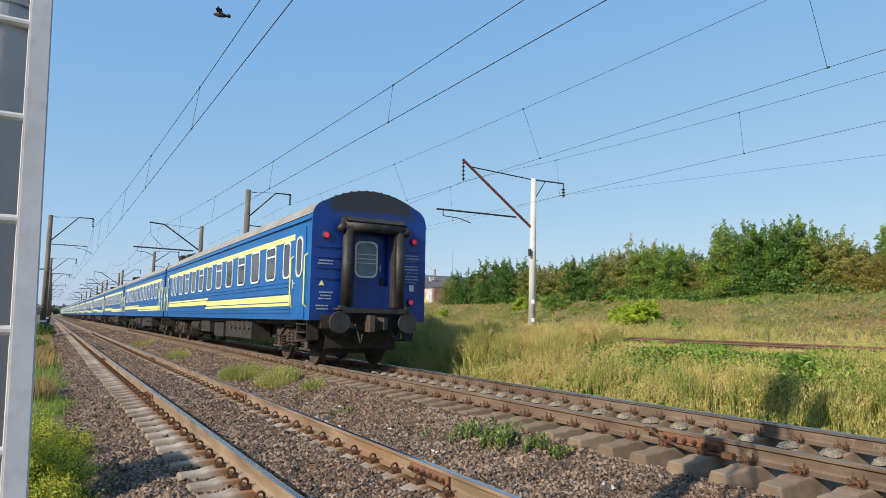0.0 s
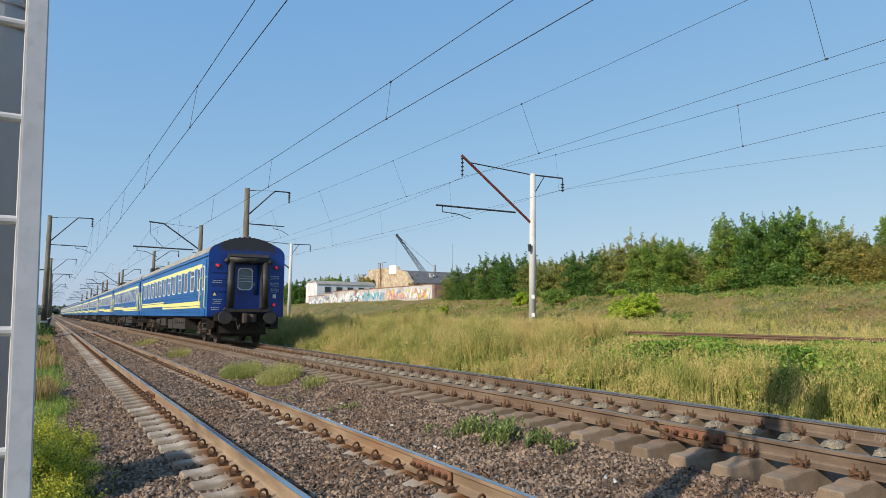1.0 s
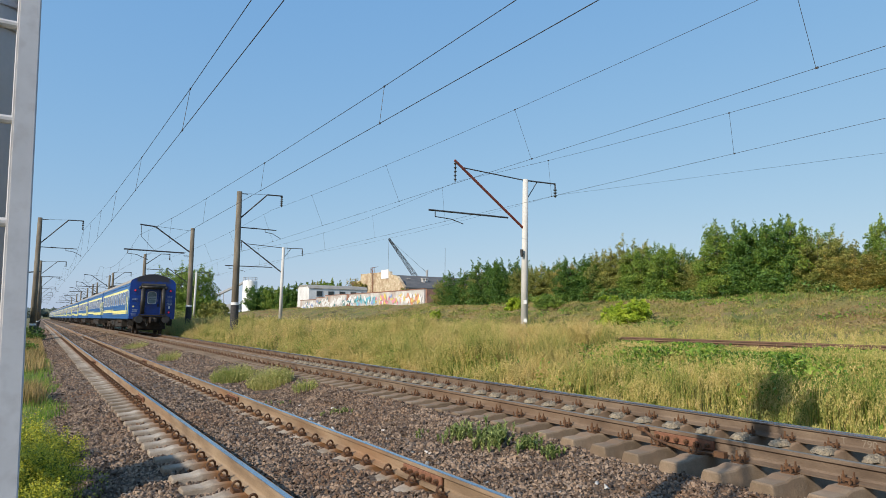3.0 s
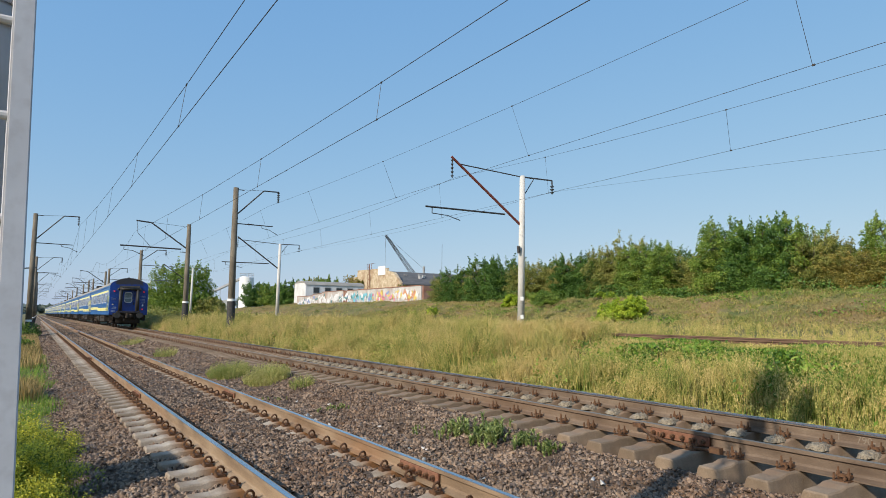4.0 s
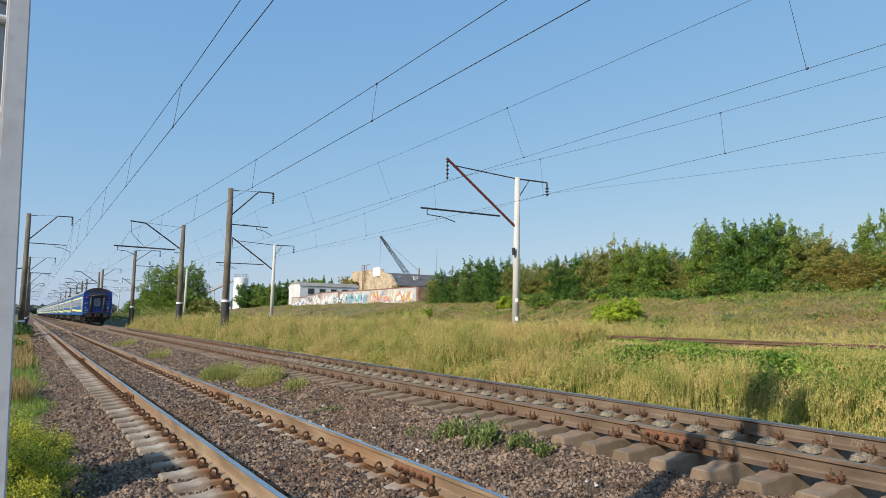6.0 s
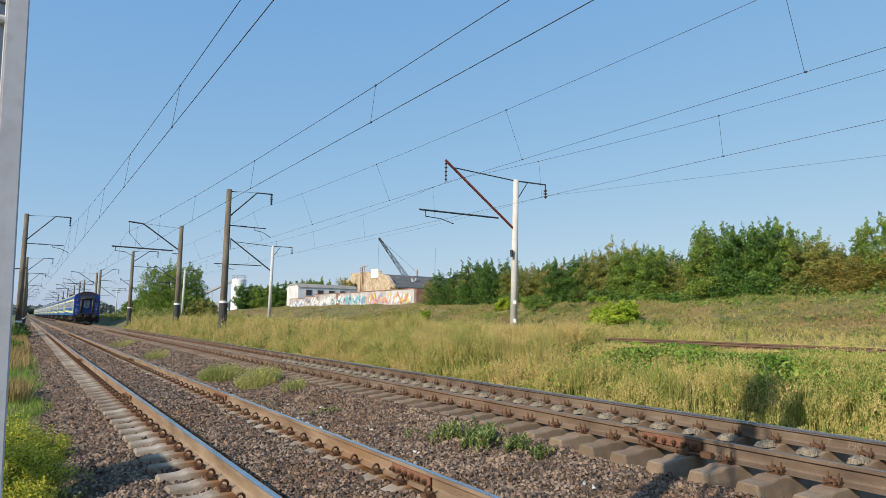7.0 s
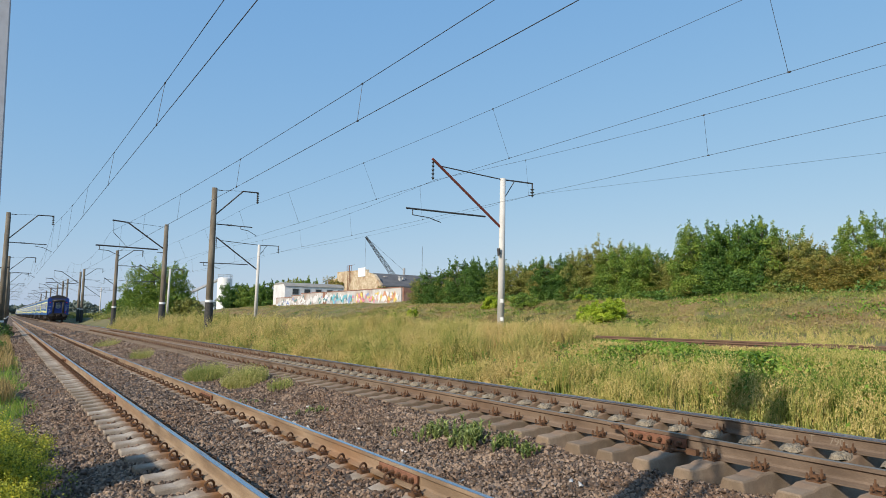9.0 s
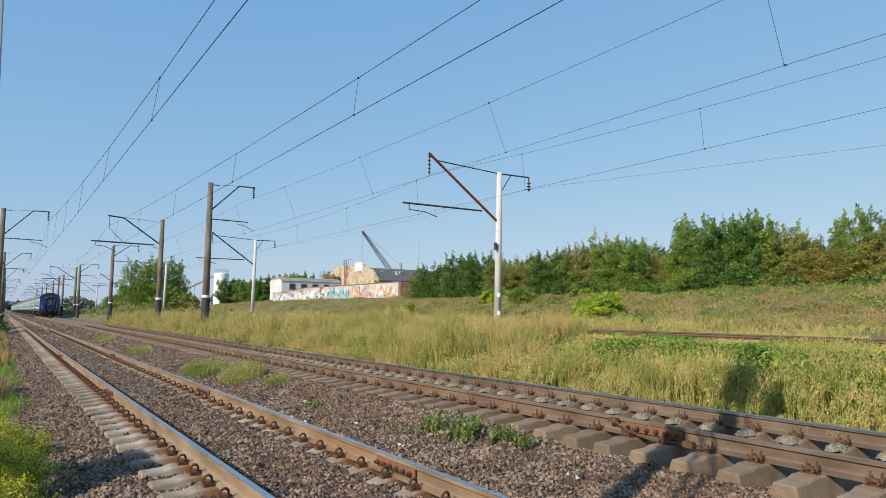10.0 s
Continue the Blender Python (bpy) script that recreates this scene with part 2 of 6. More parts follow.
def extrude_profile(bm, prof, y0, y1, steps=1, shift=None):
    """A solid whose outline prof, a loop of (x, z), runs from y0 to y1."""
    rings = []
    for i in range(steps + 1):
        y = y0 + (y1 - y0) * i / steps
        dx, dz = shift(y) if shift else (0, 0)
        rings.append([bm.verts.new((x + dx, y, z + dz)) for x, z in prof])
    n = len(prof)
    for A, B in zip(rings, rings[1:]):
        for i in range(n):
            bm.faces.new((A[i], A[(i + 1) % n], B[(i + 1) % n], B[i]))
    bm.faces.new(rings[0])
    bm.faces.new(rings[-1][::-1])


def rounded(w, h, r, seg=4):
    """A rounded rectangle about the origin, as a loop of (a, b)."""
    out = []
    for cx, cz, a0 in ((w / 2 - r, h / 2 - r, 0), (-w / 2 + r, h / 2 - r, 90), (-w / 2 + r, -h / 2 + r, 180), (w / 2 - r, -h / 2 + r, 270)):
        out += [(cx + r * math.cos(radians(a0 + 90 * i / seg)), cz + r * math.sin(radians(a0 + 90 * i / seg))) for i in range(seg + 1)]
    return out


def mesh_of(bm, mat, smooth=False):
    bmesh.ops.recalc_face_normals(bm, faces=bm.faces)
    me = bpy.data.meshes.new("mesh")
    bm.to_mesh(me)
    bm.free()
    me.materials.append(mat)
    if smooth:
        me.shade_smooth()
    return me


def part(name, bm, mat, parent=None, label="", smooth=False):
    me = bm if isinstance(bm, bpy.types.Mesh) else mesh_of(bm, mat, smooth)
    ob = new(name, me)
    if parent is not None:
        ob.parent = parent
    return tagged(ob, label)


def array_mesh(name, verts, faces, mat, smooth=False):
    """A mesh from numpy arrays: verts n x 3, faces m x 3 or m x 4."""
    me = bpy.data.meshes.new(name)
    k = faces.shape[1]
    me.vertices.add(len(verts))
    me.vertices.foreach_set("co", verts.astype(np.float32).ravel())
    me.loops.add(faces.size)
    me.loops.foreach_set("vertex_index", faces.astype(np.int32).ravel())
    me.polygons.add(len(faces))
    me.polygons.foreach_set("loop_start", np.arange(0, faces.size, k, dtype=np.int32))
    me.update(calc_edges=True)
    me.materials.append(mat)
    if smooth:
        me.shade_smooth()
    return me


# ---- the lie of the land ----
T1, T2, Z2, HALF = 2.67, 6.91, 0.285, 0.796


def smooth(a, b, x):
    t = np.clip((np.asarray(x, float) - a) / (b - a), 0, 1)
    return t * t * (3 - 2 * t)


def bend2(y):
    """How far the second track swings aside along the line."""
    return 0.6 * (1 - np.exp(-np.maximum(0, np.asarray(y, float) - 20) / 60))


def bend1(y):
    return 0.0012 * np.maximum(0, np.asarray(y, float) - 30)


def bed(x):
    """Height of the stone bed across the two tracks."""
    return np.interp(x, [-0.3, 0.5, 1.1, 1.4, 1.9, 2.15, 3.2, 3.45, 4.0, 4.7, 5.3, 5.55, 5.8, 6.3, 7.5, 8.1, 8.8, 9.8], [-0.50, -0.42, -0.30, -0.270, -0.255, -0.215, -0.215, -0.24, -0.235, -0.19, -0.075, -0.035, -0.10, -0.13, -0.13, -0.05, -0.06, -0.35])


def land(x, y):
    """Height of the ground."""
    x, y = np.asarray(x, float), np.asarray(y, float)
    near = np.interp(x, [-30, -3, 0.2, 0.8, 8.6, 9.4, 11, 12.5, 13, 20.5, 24, 26, 31.5, 34, 60, 400], [-0.2, -0.3, -0.40, -0.46, -0.42, -0.08, 0.10, 0.80, 0.93, 0.80, 0.95, 1.2, 2.6, 2.7, 3.0, 5])
    far = np.interp(x, [-30, -3, 0.2, 0.8, 8.6, 9.4, 11, 12.5, 13, 20.5, 24, 26, 33, 40, 60, 400], [-0.2, -0.3, -0.40, -0.46, -0.42, -0.08, 0.10, 0.80, 0.93, 0.80, 0.95, 1.25, 2.6, 3.4, 4.2, 6])
    k = smooth(36, 54, y)
    z = near * (1 - k) + far * k
    rough = 0.16 * np.sin(x * 0.9 + 1.3 * np.sin(y * 0.35)) * np.sin(y * 0.53 + 0.7 * np.sin(x * 0.6)) * smooth(22, 27, x)
    rough = rough + (0.13 * np.sin(x * 2.3 + 1.9 * np.sin(y * 0.8)) * np.sin(y * 1.6 + 1.2 * np.sin(x * 1.1)) + 0.06 * np.sin(x * 5.1 + 2 * np.sin(y * 1.7)) * np.sin(y * 4.3 + np.sin(x * 3))) * smooth(25, 27, x) * (1 - smooth(34, 38, x))
    along = np.clip((x - 26.2) / 4.8, 0, 1)
    rough = rough - 0.55 * np.exp(-((y - 32.7 - 3.2 * along) / 0.35) ** 2) * smooth(25.8, 27, x) * (1 - smooth(30.5, 32, x))
    fade = smooth(120, 220, y) * smooth(10, 24, x)
    return (z + rough) * (1 - fade) + fade * np.minimum(z, 1.0)


def grid(name, xs, ys, height, mat):
    X, Y = np.meshgrid(xs, ys)
    v = np.stack([X, Y, height(X, Y)], -1).reshape(-1, 3)
    w, h = len(xs), len(ys)
    i = (np.arange(h - 1)[:, None] * w + np.arange(w - 1)[None]).ravel()
    return array_mesh(name, v, np.stack([i, i + 1, i + 1 + w, i + w], -1), mat, True)


rng = np.random.default_rng(7)
xs = np.concatenate([np.linspace(-900, -12, 20), np.linspace(-10, 60, 141), np.linspace(64, 1500, 24)])
ys = np.concatenate([np.linspace(-300, -12, 12), np.linspace(-10, 130, 201), np.geomspace(133, 3500, 40)])
ground = tagged(part("ground", grid("ground", xs, ys, land, M["soil"]), None), "uneven soil and turf with dry grass beside the railway", "ground", kind="structure")
xs = np.linspace(24.6, 46, 90)
bank = tagged(part("embankment", grid("embankment", xs, np.concatenate([np.linspace(2, 60, 240), np.linspace(61, 140, 60)]), lambda x, y: land(x, y) + 0.10 - 0.27 * (1 - smooth(24.6, 25.6, x)) - 0.3 * smooth(44, 46, x), M["bank"]), None), "dry grassy embankment above the far sidings", "embankment", kind="structure")
xs = np.linspace(-0.3, 9.8, 102)
ys = np.concatenate([np.linspace(-12, 40, 260), np.geomspace(40.4, 900, 60)])


def bed_height(x, y):
    lump = 0.018 * np.sin(x * 9 + np.sin(y * 5)) * np.sin(y * 8 + 2 * np.sin(x * 4))
    shoulder = 0.075 * smooth(5.4, 8.5, y) * smooth(4.5, 5.3, x) * (1 - smooth(5.9, 6.15, x))
    return bed(x - bend1(y)) + lump + shoulder


ballast = tagged(part("ballast_bed", grid("ballast", xs, ys, bed_height, M["ballast"]), None), "brown crushed-stone ballast bed under two tracks", "ballast", kind="structure")

# ---- tracks ----
RAIL = [(-0.075, -0.18), (0.075, -0.18), (0.075, -0.168), (0.02, -0.145), (0.009, -0.125), (0.009, -0.05), (0.036, -0.035), (0.036, -0.002),
        (-0.036, -0.002), (-0.036, -0.035), (-0.009, -0.05), (-0.009, -0.125), (-0.02, -0.145), (-0.075, -0.168)]


def sleeper_mesh(mat):
    """A concrete sleeper: raised rail seats, ends that ramp down, a lower waist, sloping flanks."""
    bm = bmesh.new()
    half = [(1.35, -0.05, 0.27), (1.335, -0.036, 0.275), (1.14, -0.028, 0.28), (1.05, -0.002, 0.28), (0.95, 0.0, 0.28), (0.64, 0.0, 0.28), (0.42, -0.06, 0.24)]
    sec = [(-x, top, w) for x, top, w in half] + half[::-1]
    rings = [[bm.verts.new((x, y, z)) for y, z in ((-w * 0.53, -0.2), (w * 0.53, -0.2), (w * 0.385, top - 0.014), (w * 0.34, top), (-w * 0.34, top), (-w * 0.385, top - 0.014))] for x, top, w in sec]
    for A, B in zip(rings, rings[1:]):
        for i in range(6):
            bm.faces.new((A[i], A[(i + 1) % 6], B[(i + 1) % 6], B[i]))
    bm.faces.new(rings[0])
    bm.faces.new(rings[-1])
    return mesh_of(bm, mat)


def clip_ring_mesh(side):
    """A sprung loop that holds the rail's foot, with its iron shoulder."""
    bm = bmesh.new()
    for k, (dy, tip) in enumerate(((0.0, 0.02), )):
        pts = []
        for i in range(11):
            t = radians(-60 + 300 * i / 10)
            pts.append((side * (0.145 + 0.046 * math.cos(t)), -0.05 + 0.06 * i / 10, 0.058 + 0.046 * math.sin(t)))
        pipe(bm, pts, 0.0125, 5)
        rod(bm, (side * 0.06, 0.03, 0.03), (side * 0.16, 0.03, 0.03), 0.010, seg=5)
    cube(bm, (side * 0.14, 0, 0.014), (0.09, 0.11, 0.03))
    rod(bm, (side * 0.12, -0.055, 0.045), (side * 0.12, 0.055, 0.045), 0.011, seg=5)
    return mesh_of(bm, M["clip"])


def clip_bolt_mesh(side):
    """A plate clamp: base plate edge, upright bolts with nuts and a clip lug."""
    bm = bmesh.new()
    cube(bm, (side * 0.12, 0, 0.006), (0.09, 0.13, 0.014))
    for dy in (-0.045, 0.045):
        rod(bm, (side * 0.105, dy, 0.02), (side * 0.105, dy, 0.115), 0.0095, seg=6)
        rod(bm, (side * 0.105, dy, 0.055), (side * 0.105, dy, 0.078), 0.017, seg=6)
        rod(bm, (side * 0.175, dy, 0.02), (side * 0.175, dy, 0.075), 0.009, seg=6)
        rod(bm, (side * 0.175, dy, 0.03), (side * 0.175, dy, 0.045), 0.016, seg=6)
    cube(bm, (side * 0.095, 0, 0.045), (0.05, 0.12, 0.025))
    return mesh_of(bm, M["clip"])


SLEEPER, PALE_SLEEPER = sleeper_mesh(M["concrete"]), sleeper_mesh(M["dusty_concrete"])


WORN_TOP = [(-0.022, 0), (0.025, 0), (0.032, -0.006), (-0.03, -0.006)]
WORN_FACE = [(-0.0385, -0.024), (-0.0375, -0.009), (-0.028, 0.0005), (0.026, 0.0005), (0.032, -0.006), (-0.02, -0.024)]   # wheel flanges polish the inner face too


def track(name, x, z, bend, y0, y1, pitch, first, clips, label, near):
    base = new(name)
    tagged(base, label, "railway track", kind="structure")
    for s in (-1, 1):
        bm = bmesh.new()
        ys = [y0, 20, 40, 60, 80, 110, 150, 200, 300, 450, 700]
        ys = [y for y in ys if y < y1] + [y1]
        rings = [[bm.verts.new((x + s * HALF + float(bend(y)) + px, y, z + pz)) for px, pz in RAIL] for y in ys]
        for A, B in zip(rings, rings[1:]):
            for i in range(len(RAIL)):
                bm.faces.new((A[i], A[(i + 1) % len(RAIL)], B[(i + 1) % len(RAIL)], B[i]))
        rail = part("rail", bm, M["rail_tan" if x == T1 else "rail"], base)
        bm = bmesh.new()
        rings = [[bm.verts.new((x + s * HALF + float(bend(y)) + px, y, z + pz)) for px, pz in (WORN_FACE if x == T2 and s > 0 else WORN_TOP)] for y in ys]
        for A, B in zip(rings, rings[1:]):
            n = len(A)
            for i in range(n):
                bm.faces.new((A[i], A[(i + 1) % n], B[(i + 1) % n], B[i]))
        part("running_surface", bm, M["rail_dull" if x == T2 and s < 0 else "rail_top"], rail, "polished steel running surface")
    meshes = {k: clips(k) for k in (-1, 1)}
    y = first - 25 * pitch
    while y < min(y1, 165):
        s = part("sleeper", PALE_SLEEPER if x == T1 else SLEEPER, None, base)
        s.location = (x + float(bend(y)), y, z - 0.182)
        s.rotation_euler = (random.uniform(-0.012, 0.012), 0, random.uniform(-0.012, 0.012))
        if y < near:
            for r in (-HALF, HALF):
                for side in (-1, 1):
                    c = part("rail_clip", meshes[side], None, s)
                    c.location = (r, 0, 0)
        y += pitch
    return base


track_1 = track("railway_track", T1, 0.0, bend1, -14, 700, 0.547, 0.066, clip_ring_mesh, "rusty-sided rails on concrete sleepers with looped spring clips", 62)
track_2 = track("railway_track", T2, Z2, bend2, -14, 700, 0.508, 0.18, clip_bolt_mesh, "raised main-line rails on concrete sleepers with bolted clamps", 66)


def far_track(x, z, label):
    base = tagged(new("railway_track"), label, "railway track", kind="structure")
    for s in (-1, 1):
        bm = bmesh.new()
        extrude_profile(bm, [(x + s * HALF + px, z + pz) for px, pz in RAIL], -14, 420)
        part("rail", bm, M["rail_rusty"], base)
    for i in range(110):
        o = part("sleeper", SLEEPER, None, base)
        o.location = (x, 2 + i * 0.56, z - 0.19)
    return base


track_3 = far_track(14.0, 1.06, "rusty siding rails half hidden in weeds")
track_4 = far_track(18.9, 0.93, "far siding rails overgrown with weeds")

# ---- the train ----
COACH_PITCH, REAR0, SPEED, COACHES = 24.6, 14.88, 12.5, 15
HL = 12.05            # half the body's length
HW = 1.54
WINDOWS = [(1.9, 0.62, 0), (3.4, 0.98, 1), (5.1, 0.98, 2), (6.85, 0.98, 1), (8.6, 0.98, 0), (10.3, 0.98, 1), (12.05, 0.98, 0), (13.8, 0.98, 1),
           (15.5, 0.98, 2), (17.2, 0.98, 1), (18.9, 0.98, 0), (20.5, 0.55, 0), (21.5, 0.55, 0)]


def body_outline(lo=1.12, grow=0.0):
    """Half round roof on straight walls, as a loop of (x, z) over the rail."""
    w = HW + grow
    pts = [(-w, lo), (w, lo), (w, 3.55)]
    for i in range(1, 7):
        t = radians(i * 12)
        pts.append((w - 0.46 + 0.46 * math.cos(t), 3.58 + 0.46 * math.sin(t) + grow))
    x1, z1 = pts[-1]
    for i in range(1, 8):
        u = 1 - i / 8
        pts.append((x1 * u, z1 + (4.36 + grow - z1) * (1 - u * u)))
    return pts + [(0.0, 4.36 + grow)] + [(-x, z) for x, z in pts[:2:-1]] + [(-w, 3.55)]


def plate(bm, x, loop, y, z, thick, side):
    """A flat plate on a side wall: loop of (along, up) about (y, z), thick metres proud of x."""
    A = [bm.verts.new((x, y + a, z + b)) for a, b in loop]
    B = [bm.verts.new((x + side * thick, y + a, z + b)) for a, b in loop]
    n = len(loop)
    for i in range(n):
        bm.faces.new((A[i], A[(i + 1) % n], B[(i + 1) % n], B[i]))
    bm.faces.new(A)
    bm.faces.new(B)


def ring_plate(bm, x, w, h, r, y, z, thick, side, rim):
    """A rounded frame standing proud of a side wall."""
    o, i_ = rounded(w, h, r), rounded(w - 2 * rim, h - 2 * rim, max(0.03, r - rim * 0.7))
    L = [[bm.verts.new((x + side * d, y + a, z + b)) for a, b in loop] for loop, d in ((o, 0), (o, thick), (i_, thick), (i_, 0))]
    n = len(o)
    for A, B in zip(L, L[1:]):
        for i in range(n):
            bm.faces.new((A[i], A[(i + 1) % n], B[(i + 1) % n], B[i]))


def coach_window(coach, side, y, w, kind):
    x = side * (HW + 0.004)
    bm = bmesh.new()
    ring_plate(bm, x, w, 0.96, 0.15, y, 2.66, 0.022, side, 0.055)
    if kind == 1:
        cube(bm, (x + side * 0.012, y, 2.85), (0.02, w - 0.1, 0.05))
    f = part("window", bm, M["frame_white"], coach, "pale rounded window frame")
    bm = bmesh.new()
    plate(bm, x - side * 0.002, rounded(w - 0.08, 0.88, 0.12), y, 2.66, 0.008, side)
    part("pane", bm, M["window_dark"], f)
    if kind:
        bm = bmesh.new()
        plate(bm, x + side * 0.001, rounded(w - 0.16, 0.38 if kind == 1 else 0.78, 0.08), y, 2.48 if kind == 1 else 2.66, 0.007, side)
        part("curtain", bm, M["curtain"], f, "pale drawn curtain")


def wheelset(bogie, y):
    bm = bmesh.new()
    for s in (-1, 1):
        rod(bm, (s * 0.755, y, 0.475), (s * 0.885, y, 0.475), 0.475, seg=28)
        rod(bm, (s * 0.725, y, 0.475), (s * 0.755, y, 0.475), 0.505, seg=28)
        rod(bm, (s * 0.88, y, 0.475), (s * 0.95, y, 0.475), 0.16, seg=14)
    rod(bm, (-0.74, y, 0.475), (0.74, y, 0.475), 0.09, seg=12)
    part("wheelset", bm, M["bogie"], bogie, "dusty brown steel wheels on an axle")


def bogie(coach, y):
    bm = bmesh.new()
    for s in (-1, 1):
        cube(bm, (s * 1.02, y, 0.78), (0.16, 2.9, 0.2))
        cube(bm, (s * 1.02, y, 0.66), (0.18, 1.0, 0.26))
        for e in (-1, 1):
            cube(bm, (s * 1.0, y + e * 1.2, 0.5), (0.22, 0.26, 0.3))
            cube(bm, (s * 1.04, y + e * 1.2, 0.38), (0.2, 0.86, 0.06))
            rod(bm, (s * 1.12, y + e * 0.55, 0.92), (s * 1.12, y + e * 1.0, 0.66), 0.06, seg=8)
        rod(bm, (s * 1.14, y - 0.3, 0.96), (s * 1.14, y + 0.5, 0.96), 0.05, seg=8)
    cube(bm, (0, y, 0.74), (2.2, 0.5, 0.26))
    for e in (-1, 1):
        cube(bm, (0, y + e * 1.5, 0.76), (2.1, 0.12, 0.16))
    b = part("bogie", bm, M["bogie"], coach, "dusty brown coil-sprung bogie")
    # dark beams and slabs added to blacken the shaded gap between the wheels
    bm = bmesh.new()
    for e in (-1, 1):
        cube(bm, (0, y + e * 0.62, 0.5), (1.5, 0.12, 0.34))
        cube(bm, (0, y + e * 1.78, 0.46), (1.7, 0.1, 0.34))
    cube(bm, (0, y, 0.52), (1.2, 2.6, 0.16))
    part("brake_rigging", bm, M["under"], b, "black brake beams and slabs added to fill the shaded gap")
    for e in (-1, 1):
        wheelset(b, y + e * 1.2)
        for s in (-1, 1):
            for d in (-0.31, 0.31):
                bm = bmesh.new()
                pts = [(s * 1.04 + 0.085 * math.cos(i * 0.9), y + e * 1.2 + d + 0.085 * math.sin(i * 0.9), 0.41 + 0.3 * i / 30) for i in range(31)]
                pipe(bm, pts, 0.022, 4)
                part("coil_spring", bm, M["bogie"], b)
    for s in (-1, 1):
        for d in (-0.16, 0.16):
            bm = bmesh.new()
            pts = [(s * 1.05 + 0.1 * math.cos(i * 0.9), y + d + 0.1 * math.sin(i * 0.9), 0.4 + 0.42 * i / 36) for i in range(37)]
            pipe(bm, pts, 0.026, 4)
            part("bolster_spring", bm, M["bogie"], b)


def coach_end(coach, e, last):
    """The end wall's fittings; e is -1 for the rear."""
    y = e * HL
    # gangway tubes before a recessed door, plates and buffers
    for s in (-1, 1):
        bm = bmesh.new()
        rod(bm, (s * 0.71, y + e * 0.19, 1.46), (s * 0.69, y + e * 0.19, 3.34), 0.135, 0.13, seg=16)
        part("gangway_tube", bm, M["rubber"], coach, "upright black rubber gangway tube", True)
        bm = bmesh.new()
        cube(bm, (s * 0.555, y + e * 0.12, 2.42), (0.03, 0.26, 1.92))
        cube(bm, (s * 0.585, y + e * 0.245, 2.42), (0.06, 0.02, 1.92))
        part("gangway_frame", bm, M["under"], coach, "worn dark steel gangway frame")
    bm = bmesh.new()
    rod(bm, (-0.80, y + e * 0.20, 3.42), (0.80, y + e * 0.20, 3.43), 0.135, seg=16)
    for s in (-1, 1):
        rod(bm, (s * 0.79, y + e * 0.20, 3.42), (s * 0.95, y + e * 0.22, 3.30), 0.135, 0.08, seg=16)
    part("gangway_top_tube", bm, M["rubber"], coach, "worn black rubber top tube", True)
    bm = bmesh.new()
    cube(bm, (0, y + e * 0.16, 3.60), (1.62, 0.36, 0.025), Matrix.Rotation(-e * 0.42, 4, "X"))
    for s in (-1, 1):
        cube(bm, (s * 0.80, y + e * 0.13, 3.57), (0.02, 0.26, 0.14), Matrix.Rotation(-e * 0.42, 4, "X"))
    part("gangway_hood", bm, M["soot"], coach, "sooty sloping sheet over the top tube")
    bm = bmesh.new()
    cube(bm, (0, y + e * 0.18, 1.40), (1.9, 0.40, 0.05))
    cube(bm, (0, y + e * 0.37, 1.36), (1.7, 0.03, 0.10))
    for s in (-1, 1):
        cube(bm, (s * 0.86, y + e * 0.3, 1.45), (0.12, 0.16, 0.06))
    part("gangway_plate", bm, M["under"], coach, "grey steel footplate")
    y -= e * 0.24
    bm = bmesh.new()
    cube(bm, (0, y + e * 0.012, 2.42), (0.98, 0.03, 1.94))
    for s in (-1, 1):
        cube(bm, (s * 0.44, y + e * 0.03, 2.42), (0.025, 0.03, 1.92))
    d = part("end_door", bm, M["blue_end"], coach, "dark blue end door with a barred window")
    for nm, mat, dy, w, h, in (("door_frame", M["frame_white"], 0.04, 0.62, 0.92), ("pane", M["door_glass"], 0.052, 0.53, 0.83)):
        bm = bmesh.new()
        loop = rounded(w, h, 0.15)
        A = [bm.verts.new((a_ - 0.03, y + e * 0.02, 2.66 + b_)) for a_, b_ in loop]
        B = [bm.verts.new((a_ - 0.03, y + e * dy, 2.66 + b_)) for a_, b_ in loop]
        for i in range(len(loop)):
            bm.faces.new((A[i], A[(i + 1) % len(loop)], B[(i + 1) % len(loop)], B[i]))
        bm.faces.new(A)
        bm.faces.new(B)
        part(nm, bm, mat, d)
    for k in range(3):
        bm = bmesh.new()
        rod(bm, (-0.29, y + e * 0.068, 2.56 + k * 0.11), (0.24, y + e * 0.068, 2.56 + k * 0.11), 0.013, seg=6)
        part("window_bar", bm, M["frame_white"], d)
    bm = bmesh.new()
    rod(bm, (0.33, y + e * 0.03, 2.45), (0.33, y + e * 0.09, 2.45), 0.03)
    rod(bm, (0.33, y + e * 0.09, 2.36), (0.33, y + e * 0.09, 2.54), 0.018)
    part("door_handle", bm, M["roof_gray"], d)
    bm = bmesh.new()
    cube(bm, (0.40, y + e * 0.05, 2.1), (0.09, 0.06, 0.24))
    rod(bm, (0.38, y + e * 0.05, 1.9), (0.38, y + e * 0.05, 2.0), 0.03, seg=8)
    part("cable_socket", bm, M["soot"], d, "dark cable socket box")
    y += e * 0.24
    for s in (-1, 1):
        bm = bmesh.new()
        rod(bm, (s * 0.9, y - e * 0.1, 1.08), (s * 0.9, y + e * 0.32, 1.08), 0.10, 0.09, seg=16)
        rod(bm, (s * 0.9, y + e * 0.32, 1.08), (s * 0.9, y + e * 0.37, 1.08), 0.27, 0.255, seg=28)
